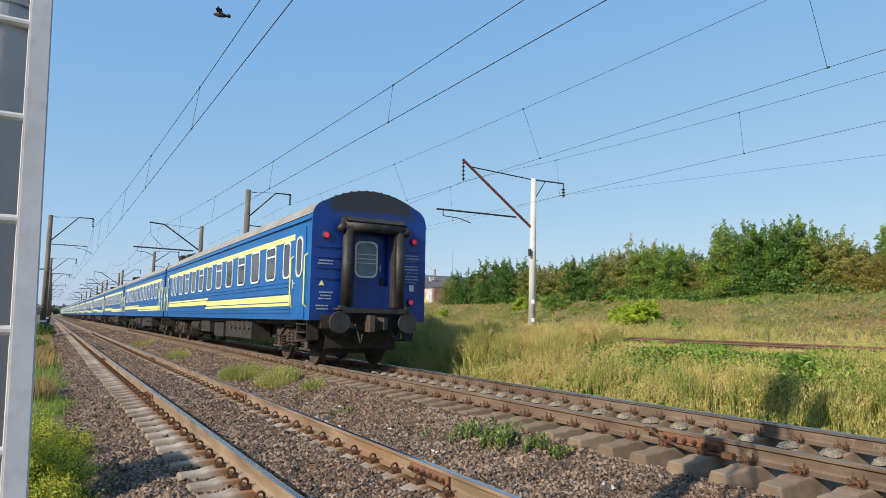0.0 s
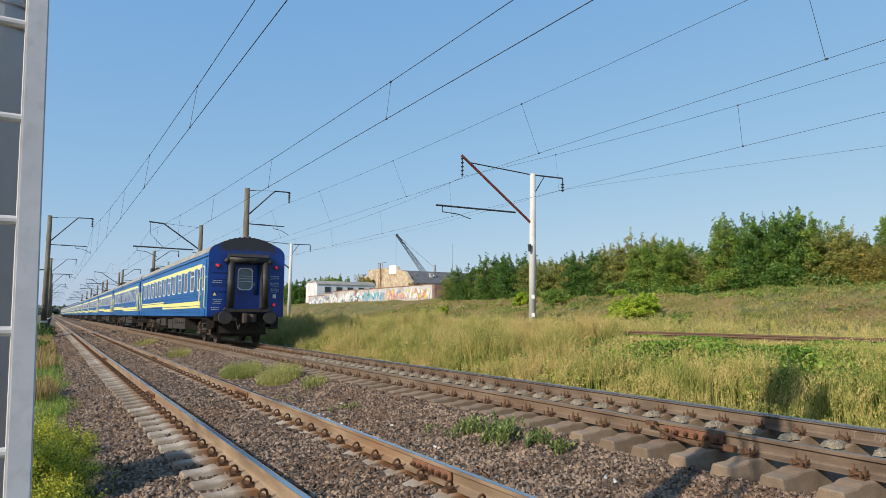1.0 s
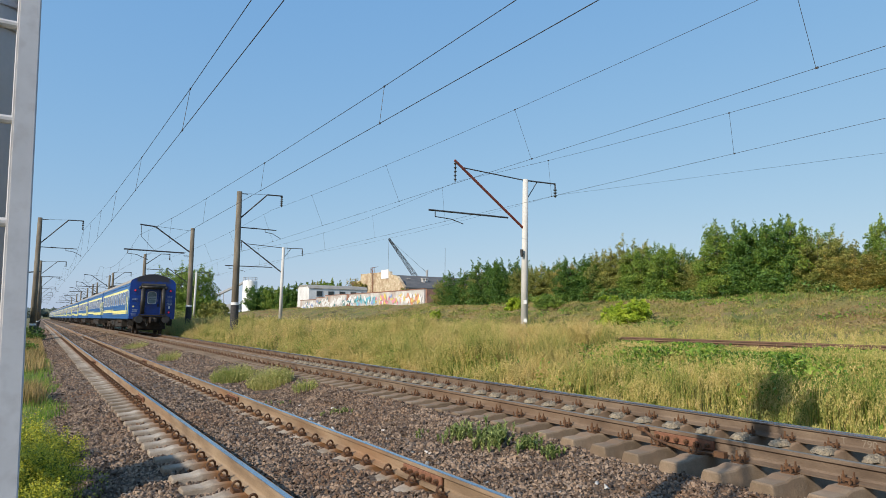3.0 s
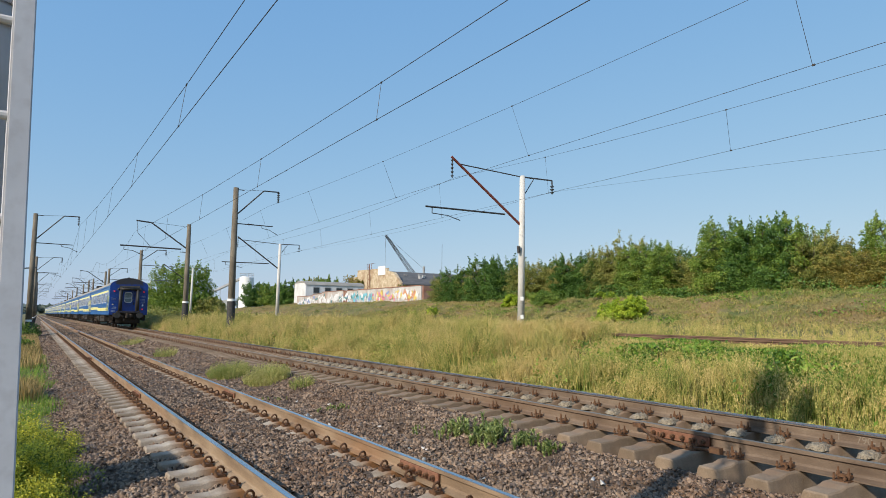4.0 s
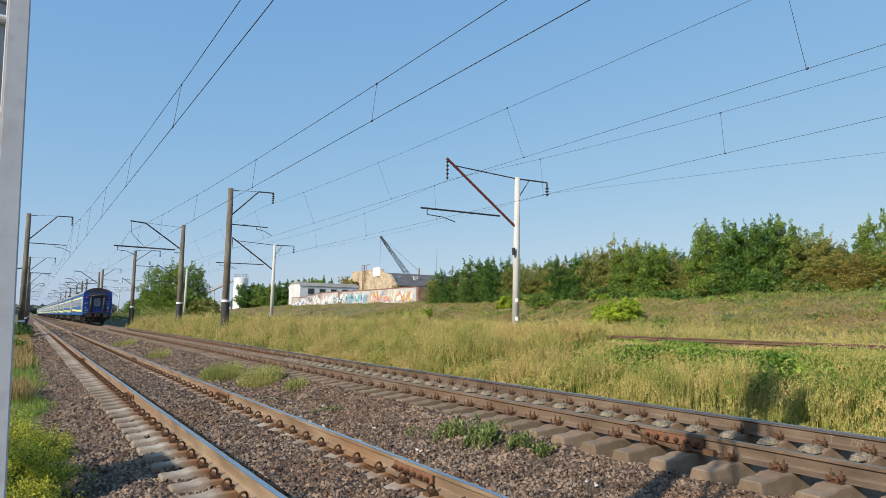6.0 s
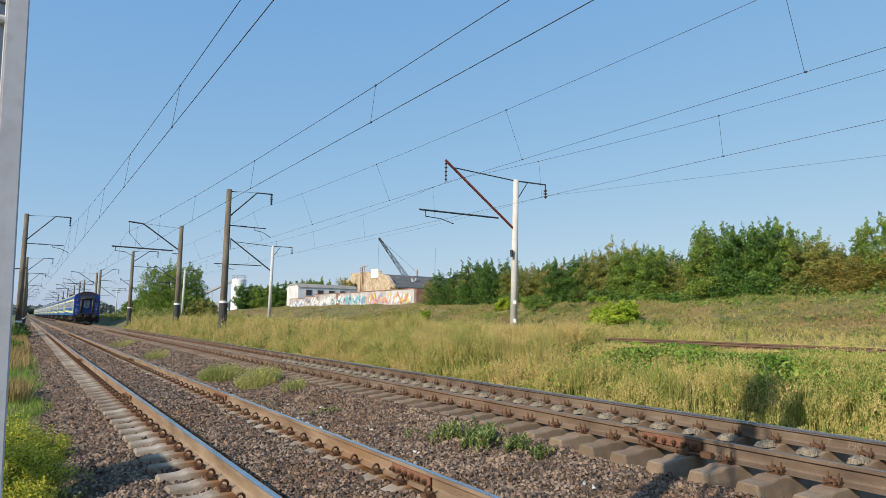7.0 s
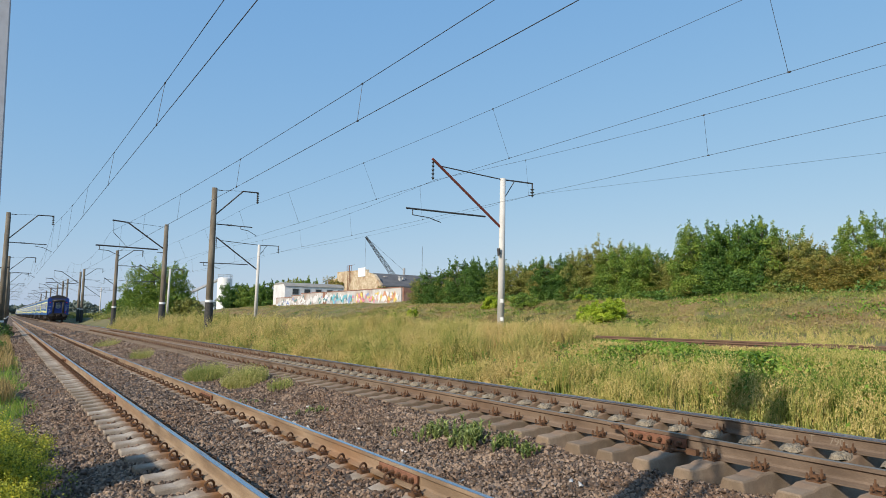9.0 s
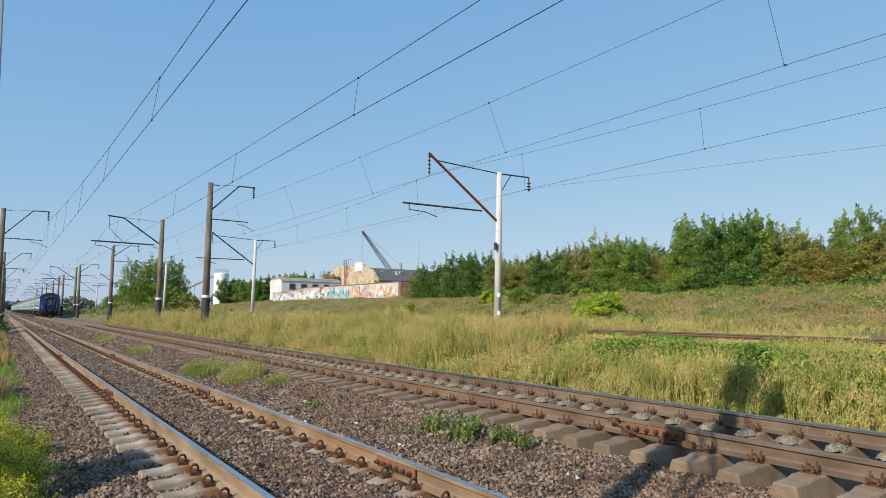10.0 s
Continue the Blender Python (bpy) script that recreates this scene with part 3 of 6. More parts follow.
        rod(bm, (s * 0.9, y + e * 0.37, 1.08), (s * 0.9, y + e * 0.375, 1.08), 0.04, seg=10)
        part("buffer", bm, M["soot"], coach, "round black steel buffer")
    # dark brake beam added to deepen the shade below the coach end
    bm = bmesh.new()
    cube(bm, (0, y - e * 0.5, 0.62), (1.9, 0.08, 0.36))
    rod(bm, (-0.95, y - e * 0.55, 0.45), (0.95, y - e * 0.55, 0.45), 0.05, seg=8)
    part("brake_beam", bm, M["under"], coach)
    bm = bmesh.new()
    cube(bm, (0, y - e * 0.08, 1.10), (2.5, 0.2, 0.34))
    part("buffer_beam", bm, M["under"], coach)
    bm = bmesh.new()
    cube(bm, (0, y + e * 0.1, 1.06), (0.36, 0.5, 0.34))
    cube(bm, (-0.16, y + e * 0.42, 1.06), (0.12, 0.3, 0.4))
    cube(bm, (0.19, y + e * 0.38, 1.06), (0.16, 0.22, 0.3), Matrix.Rotation(0.5, 4, "Z"))
    part("coupler", bm, M["bogie"], coach, "rust-brown knuckle coupler")
    bm = bmesh.new()
    pipe(bm, [(-0.4, y + e * 0.05, 1.1), (-0.42, y + e * 0.3, 0.85), (-0.36, y + e * 0.34, 0.6), (-0.3, y + e * 0.3, 0.8)], 0.025)
    part("brake_hose", bm, M["rubber"], coach)
    bm = bmesh.new()
    pipe(bm, [(0.5, y + e * 0.05, 1.1), (0.52, y + e * 0.25, 0.8), (0.62, y + e * 0.28, 0.7), (0.72, y + e * 0.2, 0.86)], 0.025)
    part("brake_hose", bm, M["rubber"], coach)
    if not last:
        return
    # lamps, ribs, stencils
    for x, z in ((-1.19, 3.17), (1.19, 3.17), (1.13, 1.61)):
        bm = bmesh.new()
        rod(bm, (x, y, z), (x, y + e * 0.05, z), 0.10, 0.09, seg=20)
        lamp_ = part("tail_lamp", bm, M["black_paint"], coach, "red tail lamp in a black rim")
        bm = bmesh.new()
        rod(bm, (x, y + e * 0.045, z), (x, y + e * 0.056, z), 0.07, 0.06, seg=20)
        part("lens", bm, M["lens_red"], lamp_, "glowing red lens")
    for s in (-1, 1):
        for k in range(4):
            bm = bmesh.new()
            cube(bm, (s * 1.12, y + e * 0.008, 2.90 - 0.255 * k), (0.58, 0.035, 0.028))
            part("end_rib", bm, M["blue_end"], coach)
    rr = random.Random(5)
    for x0, z0, rows, w in ((-1.38, 2.555, 2, 0.40), (-1.33, 1.79, 3, 0.34), (-1.42, 1.47, 2, 0.34), (0.93, 2.80, 3, 0.42), (0.93, 2.52, 3, 0.40), (0.96, 2.27, 3, 0.36)):
        for r in range(rows):
            bm = bmesh.new()
            x = x0 + rr.uniform(0, 0.06)
            while x < x0 + w - 0.03:
                lw = rr.uniform(0.03, 0.06)
                cube(bm, (x + lw / 2, y + e * 0.015, z0 - 0.075 * r), (lw, 0.008, 0.035))
                x += lw + 0.016
            part("stencil_row", bm, M["lettering"], coach, "row of small pale stencilled marks")
    bm = bmesh.new()
    A = [bm.verts.new((-1.27 + 0.7 * a_, y + e * 0.02, 2.01 + 0.7 * b_)) for a_, b_ in ((-0.1, -0.08), (0.1, -0.08), (0, 0.1))]
    bm.faces.new(A)
    ex = bmesh.ops.extrude_face_region(bm, geom=bm.faces[:])
    bmesh.ops.translate(bm, verts=[v for v in ex["geom"] if isinstance(v, bmesh.types.BMVert)], vec=(0, -e * 0.008, 0))
    part("warning_triangle", bm, M["yellow"], coach, "small yellow warning triangle")
    bm = bmesh.new()
    cube(bm, (1.14, y + e * 0.016, 1.97), (0.13, 0.012, 0.16))
    part("notice_plate", bm, M["frame_white"], coach, "small white notice plate")


def side_fittings(coach, side):
    x = side * HW
    for y, w, k in WINDOWS:
        coach_window(coach, side, -HL + y, w, k)
    bm = bmesh.new()
    plate(bm, x, [(-HL + 1.2, 3.145), (HL - 1.2, 3.145), (HL - 1.2, 3.295), (-HL + 1.2, 3.295)], 0, 0, 0.012, side)
    part("upper_stripe", bm, M["yellow"], coach, "yellow painted waist stripe")
    bm = bmesh.new()
    plate(bm, x, [(-HL + 1.45, 1.47), (0.6, 1.47), (0.2, 1.75), (-HL + 1.45, 1.75)], 0, 0, 0.012, side)
    part("lower_stripe", bm, M["yellow"], coach)
    bm = bmesh.new()
    plate(bm, x, [(0.42, 1.62), (HL - 1.45, 1.62), (HL - 1.45, 1.88), (0.1, 1.88)], 0, 0, 0.0135, side)
    part("lower_stripe", bm, M["yellow"], coach)
    for z in (1.30, 1.40, 1.565, 1.80, 1.97, 2.08):
        bm = bmesh.new()
        cube(bm, (x + side * 0.006, 0, z), (0.036, 2 * HL - 3, 0.022))
        part("side_rib", bm, M["blue"], coach)
    bm = bmesh.new()
    cube(bm, (x + side * 0.02, 0, 3.56), (0.07, 2 * HL - 0.1, 0.03))
    part("rain_gutter", bm, M["blue"], coach)
    for e in (-1, 1):
        y = e * (HL - 0.82)
        bm = bmesh.new()
        plate(bm, x - side * 0.0, rounded(0.86, 2.3, 0.1), y, 2.28, 0.018, side)
        d = part("coach_door", bm, M["blue"], coach, "blue passenger door with an oval window")
        bm = bmesh.new()
        ring_plate(bm, x + side * 0.018, 0.5, 1.02, 0.2, y, 2.68, 0.02, side, 0.055)
        part("window_frame", bm, M["frame_white"], d)
        bm = bmesh.new()
        plate(bm, x + side * 0.016, rounded(0.42, 0.94, 0.17), y, 2.68, 0.01, side)
        part("pane", bm, M["window_dark"], d)
        bm = bmesh.new()
        rod(bm, (x + side * 0.02, y + 0.3, 2.02), (x + side * 0.08, y + 0.3, 2.02), 0.025)
        rod(bm, (x + side * 0.08, y + 0.3, 1.9), (x + side * 0.08, y + 0.3, 2.12), 0.014)
        part("door_handle", bm, M["frame_white"], d)
        for d_ in (-0.55, 0.55):
            bm = bmesh.new()
            pipe(bm, [(x, y + d_, 2.72), (x + side * 0.07, y + d_, 2.66), (x + side * 0.07, y + d_, 1.5), (x, y + d_, 1.44)], 0.022)
            part("grab_rail", bm, M["yellow"], coach, "yellow vertical grab rail")
        bm = bmesh.new()
        for k in range(3):
            cube(bm, (side * (HW - 0.2), y, 1.02 - 0.2 * k), (0.28, 0.72, 0.03))
        for d_ in (-0.38, 0.38):
            cube(bm, (side * (HW - 0.24), y + d_, 0.9), (0.3, 0.03, 0.5))
        part("door_steps", bm, M["under"], coach, "dark steel folding steps")


def end_wall(coach, e):
    """The deep end wall: the body's outline with a recess for the door."""
    outer, inner = body_outline(1.12, 0.004), []
    for x, z in outer:
        dx, dz = x, z - 2.42
        k = min(0.5 / max(abs(dx), 1e-6), 0.97 / max(abs(dz), 1e-6))
        inner.append((dx * k, 2.42 + dz * k))
    bm = bmesh.new()
    n = len(outer)
    loops = [[bm.verts.new((x, e * d_, z)) for x, z in loop] for loop, d_ in ((outer, HL - 0.27), (outer, HL), (inner, HL), (inner, HL - 0.26))]
    for j, (A, B) in enumerate(zip(loops, loops[1:])):
        for i in range(n):
            f_ = bm.faces.new((A[i], A[(i + 1) % n], B[(i + 1) % n], B[i]))
            f_.material_index = 1 if j == 0 else 0
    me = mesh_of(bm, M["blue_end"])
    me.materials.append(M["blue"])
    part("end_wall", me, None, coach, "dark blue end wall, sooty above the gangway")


def make_coach(last):
    coach = new("passenger_coach")
    bm = bmesh.new()
    extrude_profile(bm, body_outline(), -HL + 0.27, HL - 0.27)
    part("body", bm, M["blue"], coach, "blue painted corrugated body")
    for e in (-1, 1):
        end_wall(coach, e)
        for k in range(9):
            x = -0.95 + 0.2 * k
            bm = bmesh.new()
            cube(bm, (x, e * (HL - 0.05), 4.372 - 0.23 * x * x), (0.06, 0.07, 0.03))
            part("roof_lug", bm, M["soot"], coach)
    bm = bmesh.new()
    prof = [(x, z) for x, z in body_outline(1.12, 0.016) if z > 3.56]
    extrude_profile(bm, prof, -HL + 0.02, HL - 0.02)
    part("roof", bm, M["roof_gray"], coach, "dusty grey rounded roof")
    for y, w_, h_ in ((HL - 0.9, 1.1, 0.2), (HL - 2.2, 0.8, 0.16)):
        bm = bmesh.new()
        cube(bm, (-0.5, y, 4.26), (w_, 0.8, h_ + 0.12))
        bmesh.ops.bevel(bm, geom=bm.edges[:], offset=0.03, segments=1, affect="EDGES")
        part("roof_hatch", bm, M["soot"], coach)
    for y in (-9, -5.5, -2, 1.5, 5, 8.5):
        bm = bmesh.new()
        cube(bm, (0, y, 4.34), (0.5, 0.5, 0.1))
        part("roof_vent", bm, M["soot"], coach)
    bm = bmesh.new()
    cube(bm, (0, 0, 1.06), (2.6, 2 * HL - 0.6, 0.14))
    cube(bm, (0, 0, 0.8), (1.5, 14.5, 0.5))
    for e in (-1, 1):
        cube(bm, (0, e * 11.2, 0.88), (1.7, 1.2, 0.34))
    part("underframe", bm, M["under"], coach)
    for side in (-1, 1):
        side_fittings(coach, side)
        bm = bmesh.new()
        cube(bm, (side * 1.12, -4.5, 0.76), (0.6, 3.6, 0.52))
        box = part("battery_box", bm, M["under"], coach, "dusty battery box with louvres")
        for k in range(5):
            bm = bmesh.new()
            cube(bm, (side * 1.44, -5.9 + 0.6 * k, 0.9), (0.06, 0.42, 0.08), Matrix.Rotation(0.5, 4, "X"))
            part("louvre", bm, M["bogie"], box)
        bm = bmesh.new()
        cube(bm, (side * 1.1, -1.2, 0.7), (0.5, 1.6, 0.5))
        cube(bm, (side * 1.1, 1.4, 0.78), (0.5, 1.8, 0.42))
        rod(bm, (side * 1.1, 3.2, 0.78), (side * 1.1, 5.0, 0.78), 0.22, seg=14)
        part("equipment_box", bm, M["under"], coach)
    for e in (-1, 1):
        bogie(coach, e * 9.4)
        coach_end(coach, e, last and e == -1)
    return coach


coach = make_coach(True)
tagged(coach, "blue passenger coach with yellow stripes and glowing red tail lamps", "train coach", "train")
other = make_coach(False)
tagged(other, "blue passenger coach with yellow stripes, coupled in its train", "train coach", "train")
coaches = [coach, other] + [copy_thing(other, Matrix()) for _ in range(COACHES - 2)]


def motions():
    for i, c in enumerate(coaches):
        rows = []
        for k in range(11):
            y = REAR0 + 0.37 + HL + i * COACH_PITCH + SPEED * k
            dx = float(bend2(y + 8) - bend2(y - 8)) / 16
            rows.append((float(k), pose(T2 + float(bend2(y)), y, Z2, 0, 0, -math.degrees(math.atan(dx)))))
        walk(c, rows)
    way = Vector((0.17409, 0.89812, 0.40383))
    walk(bug, [(0.0, Matrix.Translation(Vector(EYE) + way * 0.85) @ pose(0, 0, 0, 0, 8, -30)), (0.1, Matrix.Translation(Vector(EYE) + Vector((-0.55, 0.8, 0.75))) @ pose(0, 0, 0, 0, 8, 20)),
               (1.0, pose(-9, 2, 6, 0, 0, 60)), (10.0, pose(-60, -30, 12, 0, 0, 60))])


# ---- the signal mast and its leaning ladder beside the camera ----
signal = tagged(new("signal_mast"), "grey painted signal mast with a leaning pale ladder", "signal mast")
bm = bmesh.new()
rod(bm, (-0.205, 2.95, -0.6), (-0.235, 2.95, 6.8), 0.125, 0.12, seg=40)
part("pole", bm, M["pole_gray"], signal, "grey enamelled round pole", True)
bm = bmesh.new()
rod(bm, (-0.216, 2.95, 2.50), (-0.216, 2.95, 2.57), 0.137, 0.139, seg=40)
rod(bm, (-0.216, 2.95, 2.585), (-0.216, 2.95, 2.60), 0.133, seg=40)
cube(bm, (-0.115, 2.85, 2.63), (0.03, 0.03, 0.08))
rod(bm, (-0.115, 2.82, 2.60), (-0.115, 2.80, 2.60), 0.016, seg=6)
part("clamp_band", bm, M["pole_gray"], signal)
LEAN = Vector((-0.027, 0.2, 1.0))


def ladder_at(z, dx=0.0):
    return Vector((-0.01 + dx, 1.913, 1.02)) + LEAN * (z - 1.02)


ladder = new("ladder")
ladder.parent = signal
tagged(ladder, "pale grey ladder of flat stiles and round rungs")
tilt = LEAN.to_track_quat("Z", "Y").to_matrix().to_4x4()
for dx in (-0.028, -0.42):
    bm = bmesh.new()
    mid = (ladder_at(-0.45, dx) + ladder_at(5.2, dx)) / 2
    L = (ladder_at(5.2) - ladder_at(-0.45)).length
    vs = cube(bm, (0, 0, 0), (0.055, 0.03, L))
    bmesh.ops.bevel(bm, geom=bm.edges[:], offset=0.004, segments=2, affect="EDGES")
    bmesh.ops.transform(bm, matrix=Matrix.Translation(mid) @ tilt, verts=bm.verts)
    part("stile", bm, M["stile"], ladder)
z = 1.124 - 0.285 * 5
while z < 5.1:
    bm = bmesh.new()
    rod(bm, ladder_at(z, -0.05), ladder_at(z, -0.41), 0.0125, seg=10)
    part("rung", bm, M["stile"], ladder)
    z += 0.285
bm = bmesh.new()
cube(bm, (-0.22, 3.62, 6.75), (0.45, 0.5, 0.95))
cube(bm, (-0.22, 3.36, 6.75), (0.6, 0.04, 1.15))
cube(bm, (-0.22, 3.2, 6.5), (0.1, 0.5, 0.1))
part("signal_head", bm, M["soot"], signal, "dark signal head high on the mast")
bm = bmesh.new()
cube(bm, (-0.26, 3.1, 5.55), (0.9, 1.3, 0.04))
part("service_platform", bm, M["stile"], signal)

# ---- masts and wires ----


def mast(x, y, z0, z1, mat, label, r0=0.2, r1=0.14, lean=(0, 0), bands=1.15):
    ob = tagged(new("catenary_mast"), label, "mast", "catenary masts")
    ob.location = (x, y, 0)
    bm = bmesh.new()
    rod(bm, (0, 0, z0), (*lean, z1), r0, r1, seg=20)
    for v in bm.verts:
        v.co.x += 0.012 * math.sin(v.co.z)
    part("pole", bm, mat, ob, smooth=True)
    if bands:
        g = float(land(x, y))
        for nm, zc, h, mt in (("tar_foot", g + bands / 2 - 0.1, bands + 0.2, M["black_paint"]), ("painted_band", g + bands + 0.08, 0.16, M["white_paint"])):
            bm = bmesh.new()
            rod(bm, (0, 0, zc - h / 2), (0, 0, zc + h / 2), r0 + 0.012, seg=18)
            part(nm, bm, mt, ob)
    return ob


def insulator(ob, p, q, n=4, r=0.10):
    p, q = Vector(p), Vector(q)
    bm = bmesh.new()
    rod(bm, p, q, 0.03, seg=6)
    for i in range(n):
        c = p.lerp(q, (i + 0.5) / n)
        d = (q - p).normalized() * 0.035
        rod(bm, c - d, c + d, r, r * 0.5, seg=12)
    part("insulator", bm, M["steel_dark"], ob, "string of dark disc insulators")


def bent_bracket(ob, s, top, reach, z_root, z_low, r=0.045, both=True):
    """A pole bracket with a bent tube, a stay and the lower arm with its steady arm."""
    bm = bmesh.new()
    pipe(bm, [(0, 0, z_root), (s * reach * 0.64, 0, top), (s * reach, 0, top + 0.02)], r, 8)
    part("bracket_tube", bm, M["steel_dark"], ob, "bent dark steel bracket tube")
    bm = bmesh.new()
    rod(bm, (0, 0, top - 0.1), (s * reach * 0.64, 0, top), 0.012, seg=5)
    cube(bm, (s * 0.3, 0, top - 0.1), (0.5, 0.05, 0.05))
    part("stay_rod", bm, M["steel_dark"], ob)
    insulator(ob, (s * (reach - 0.05), 0, top), (s * (reach - 0.05), 0, top - 0.75), 5)
    bm = bmesh.new()
    rod(bm, (0, 0, z_low), (s * reach * 0.88, 0, z_low - 0.02), 0.035, seg=8)
    for k in range(4):
        rod(bm, (s * (0.9 + 0.1 * k), 0, z_low), (s * (0.95 + 0.1 * k), 0, z_low), 0.07, 0.04, seg=10)
    part("lower_arm", bm, M["steel_dark"], ob)
    bm = bmesh.new()
    pipe(bm, [(s * reach * 0.62, 0, z_low - 0.02), (s * reach * 0.62, 0, z_low - 0.2), (s * reach * 0.8, 0, z_low - 0.28), (s * reach, 0, z_low - 0.6)], 0.02, 6)
    part("steady_arm", bm, M["steel_dark"], ob)


def long_bracket(ob, s, top, reach, z_root, z_arm, arm):
    """The bracket that reaches across a track: an inclined tube, a hanger and a level arm."""
    bm = bmesh.new()
    pipe(bm, [(0, 0, z_root), (s * reach * 0.72, 0, top - 0.05), (s * reach, 0, top + 0.05)], 0.06, 8)
    part("bracket_tube", bm, M["steel_dark"], ob, "bent dark steel bracket tube")
    bm = bmesh.new()
    rod(bm, (0, 0, top - 0.2), (s * reach * 0.72, 0, top - 0.02), 0.014, seg=5)
    pipe(bm, [(s * (reach - 0.1), 0, top), (s * (reach - 0.15), 0, top - 1.0), (s * (reach - 1.3), 0, z_arm)], 0.02, 5)
    part("stay_rod", bm, M["steel_dark"], ob)
    bm = bmesh.new()
    rod(bm, (s * 0.6, 0, z_arm + 0.0), (s * arm, 0, z_arm + 0.06), 0.06, seg=8)
    cube(bm, (s * 0.3, 0, z_arm - 0.25), (0.7, 0.06, 0.06))
    part("lower_arm", bm, M["steel_dark"], ob)
    bm = bmesh.new()
    pipe(bm, [(s * (arm - 0.3), 0, z_arm), (s * (arm - 0.3), 0, z_arm - 0.3), (s * (arm - 1.0), 0, z_arm - 0.35), (s * (arm - 1.9), 0, z_arm - 0.75)], 0.025, 6)
    part("steady_arm", bm, M["steel_dark"], ob)


DARK = "weathered grey concrete catenary mast with a dark steel bracket"
for i, y in enumerate((65, 112, 160, 208, 262, 320)):
    m_ = mast(-0.22 + 0.3 * i, y, -0.6, 9.75 - 0.2 * (i % 2), M["mast_dark"], DARK, 0.24, 0.17, (-0.04, 0))
    bent_bracket(m_, 1, 9.72 - 0.2 * (i % 2), 3.2, 7.5, 7.3)
    if i == 0:
        bm = bmesh.new()
        rod(bm, (-1.2, 0, 5.05), (0.3, 0, 5.25), 0.05, seg=6)
        part("feeder_arm", bm, M["steel_dark"], m_)
for y, kind in ((45.2, 1), (62, -1), (91, 1), (141, -1), (132, 1), (171, -1), (182, 1), (205, -1), (232, 1), (262, -1), (300, -1)):
    m_ = mast(11.2 if kind == 1 else 11.4, y, -0.2, 10.02 if y == 45.2 else 9.45, M["mast_dark"], DARK, 0.25, 0.17, bands=2.2)
    if kind == 1:
        bent_bracket(m_, 1, 10.0 if y == 45.2 else 9.6, 2.95, 8.1, 7.6)
    else:
        long_bracket(m_, -1, 9.4, 4.3, 7.2, 7.2, 5.45)
WHITE = "whitewashed concrete catenary mast with a long red-brown bracket"
for i, y in enumerate((30.6, 75.8, 125.5, 176, 226)):
    m_ = mast(23.98, y + 0.05, 0.5, 9.8, M["mast_white"], WHITE, 0.21, 0.16, (0.10, -0.05), bands=0)
    bm = bmesh.new()
    rod(bm, (0, 0, 6.88), (-4.8, 0, 10.3), 0.075, seg=8)
    part("raking_strut", bm, M["steel_red"] if i == 0 else M["steel_dark"], m_, "red-brown raking steel strut")
    bm = bmesh.new()
    rod(bm, (0, 0, 9.75), (-4.2, 0, 9.95), 0.035, seg=6)
    part("tie_rod", bm, M["steel_dark"], m_)
    insulator(m_, (-4.75, 0, 10.2), (-4.75, 0, 9.1), 5, 0.09)
    bm = bmesh.new()
    rod(bm, (-1.15, 0, 7.42), (-6.4, 0, 7.38), 0.05, seg=8)
    part("lower_arm", bm, M["steel_dark"], m_)
    bm = bmesh.new()
    pipe(bm, [(-6.0, 0, 7.36), (-6.0, 0, 7.05), (-5.0, 0, 7.0), (-4.2, 0, 6.8)], 0.025, 6)
    part("steady_arm", bm, M["steel_dark"], m_)
    bm = bmesh.new()
    pipe(bm, [(0, 0, 9.75), (2.4, 0, 9.8), (2.4, 0, 9.5)], 0.045, 6)
    rod(bm, (0.2, 0, 8.6), (1.0, 0, 9.75), 0.03, seg=6)
    part("feeder_arm", bm, M["steel_dark"], m_)
    insulator(m_, (2.4, 0, 9.5), (2.4, 0, 8.95), 3, 0.13)
    if i == 0:
        bm = bmesh.new()
        rod(bm, (-0.05, -0.1, 5.35), (-0.28, -0.16, 5.4), 0.03, seg=6)
        rod(bm, (-0.28, -0.16, 5.2), (-0.28, -0.16, 5.62), 0.07, 0.1, seg=10)
        part("mast_lamp", bm, M["black_paint"], m_, "small dark lamp fixed to the mast")
        for z_ in (1.55, 2.6):
            bm = bmesh.new()
            cube(bm, (-0.06, -0.19, z_), (0.18, 0.03, 0.22), Matrix.Rotation(-0.5, 4, "Z"))
            part("mast_plate", bm, M["white_paint"], m_, "small white plate")


def wire_run(xm, zm, xc, zc, ys, sag, gap, phase, r, label, straight=False):
    """A messenger that sags between supports at ys, a level contact wire and its droppers."""
    ob = tagged(new("overhead_line"), label, "overhead line", "overhead lines")
    def hang(y):
        for a, b in zip(ys, ys[1:]):
            if a <= y <= b:
                u = (y - a) / (b - a)
                return zm - sag * 4 * u * (1 - u)
        return zm
    bm = bmesh.new()
    pts = []
    for a, b in zip(ys, ys[1:]):
        pts += [(xm, a + (b - a) * k / 12, hang(a + (b - a) * k / 12)) for k in range(12)]
    strand(bm, pts, r, 5)
    part("messenger_wire", bm, M["wire"], ob)
    bm = bmesh.new()
    strand(bm, [(xc, y, zc) for y in (ys[0], 0, 40, 100, ys[-1])], r, 5)
    part("contact_wire", bm, M["wire"], ob)
    y = phase
    while y < min(110, ys[-1]):
        bm = bmesh.new()
        rod(bm, (xm, y, hang(y)), (xc, y + 0.02, zc), 0.006, seg=4)
        for x_, z_ in ((xm, hang(y)), (xc, zc)):
            cube(bm, (x_, y, z_), (0.03, 0.06, 0.04))
        part("dropper", bm, M["wire"], ob)
        y += gap
    return ob


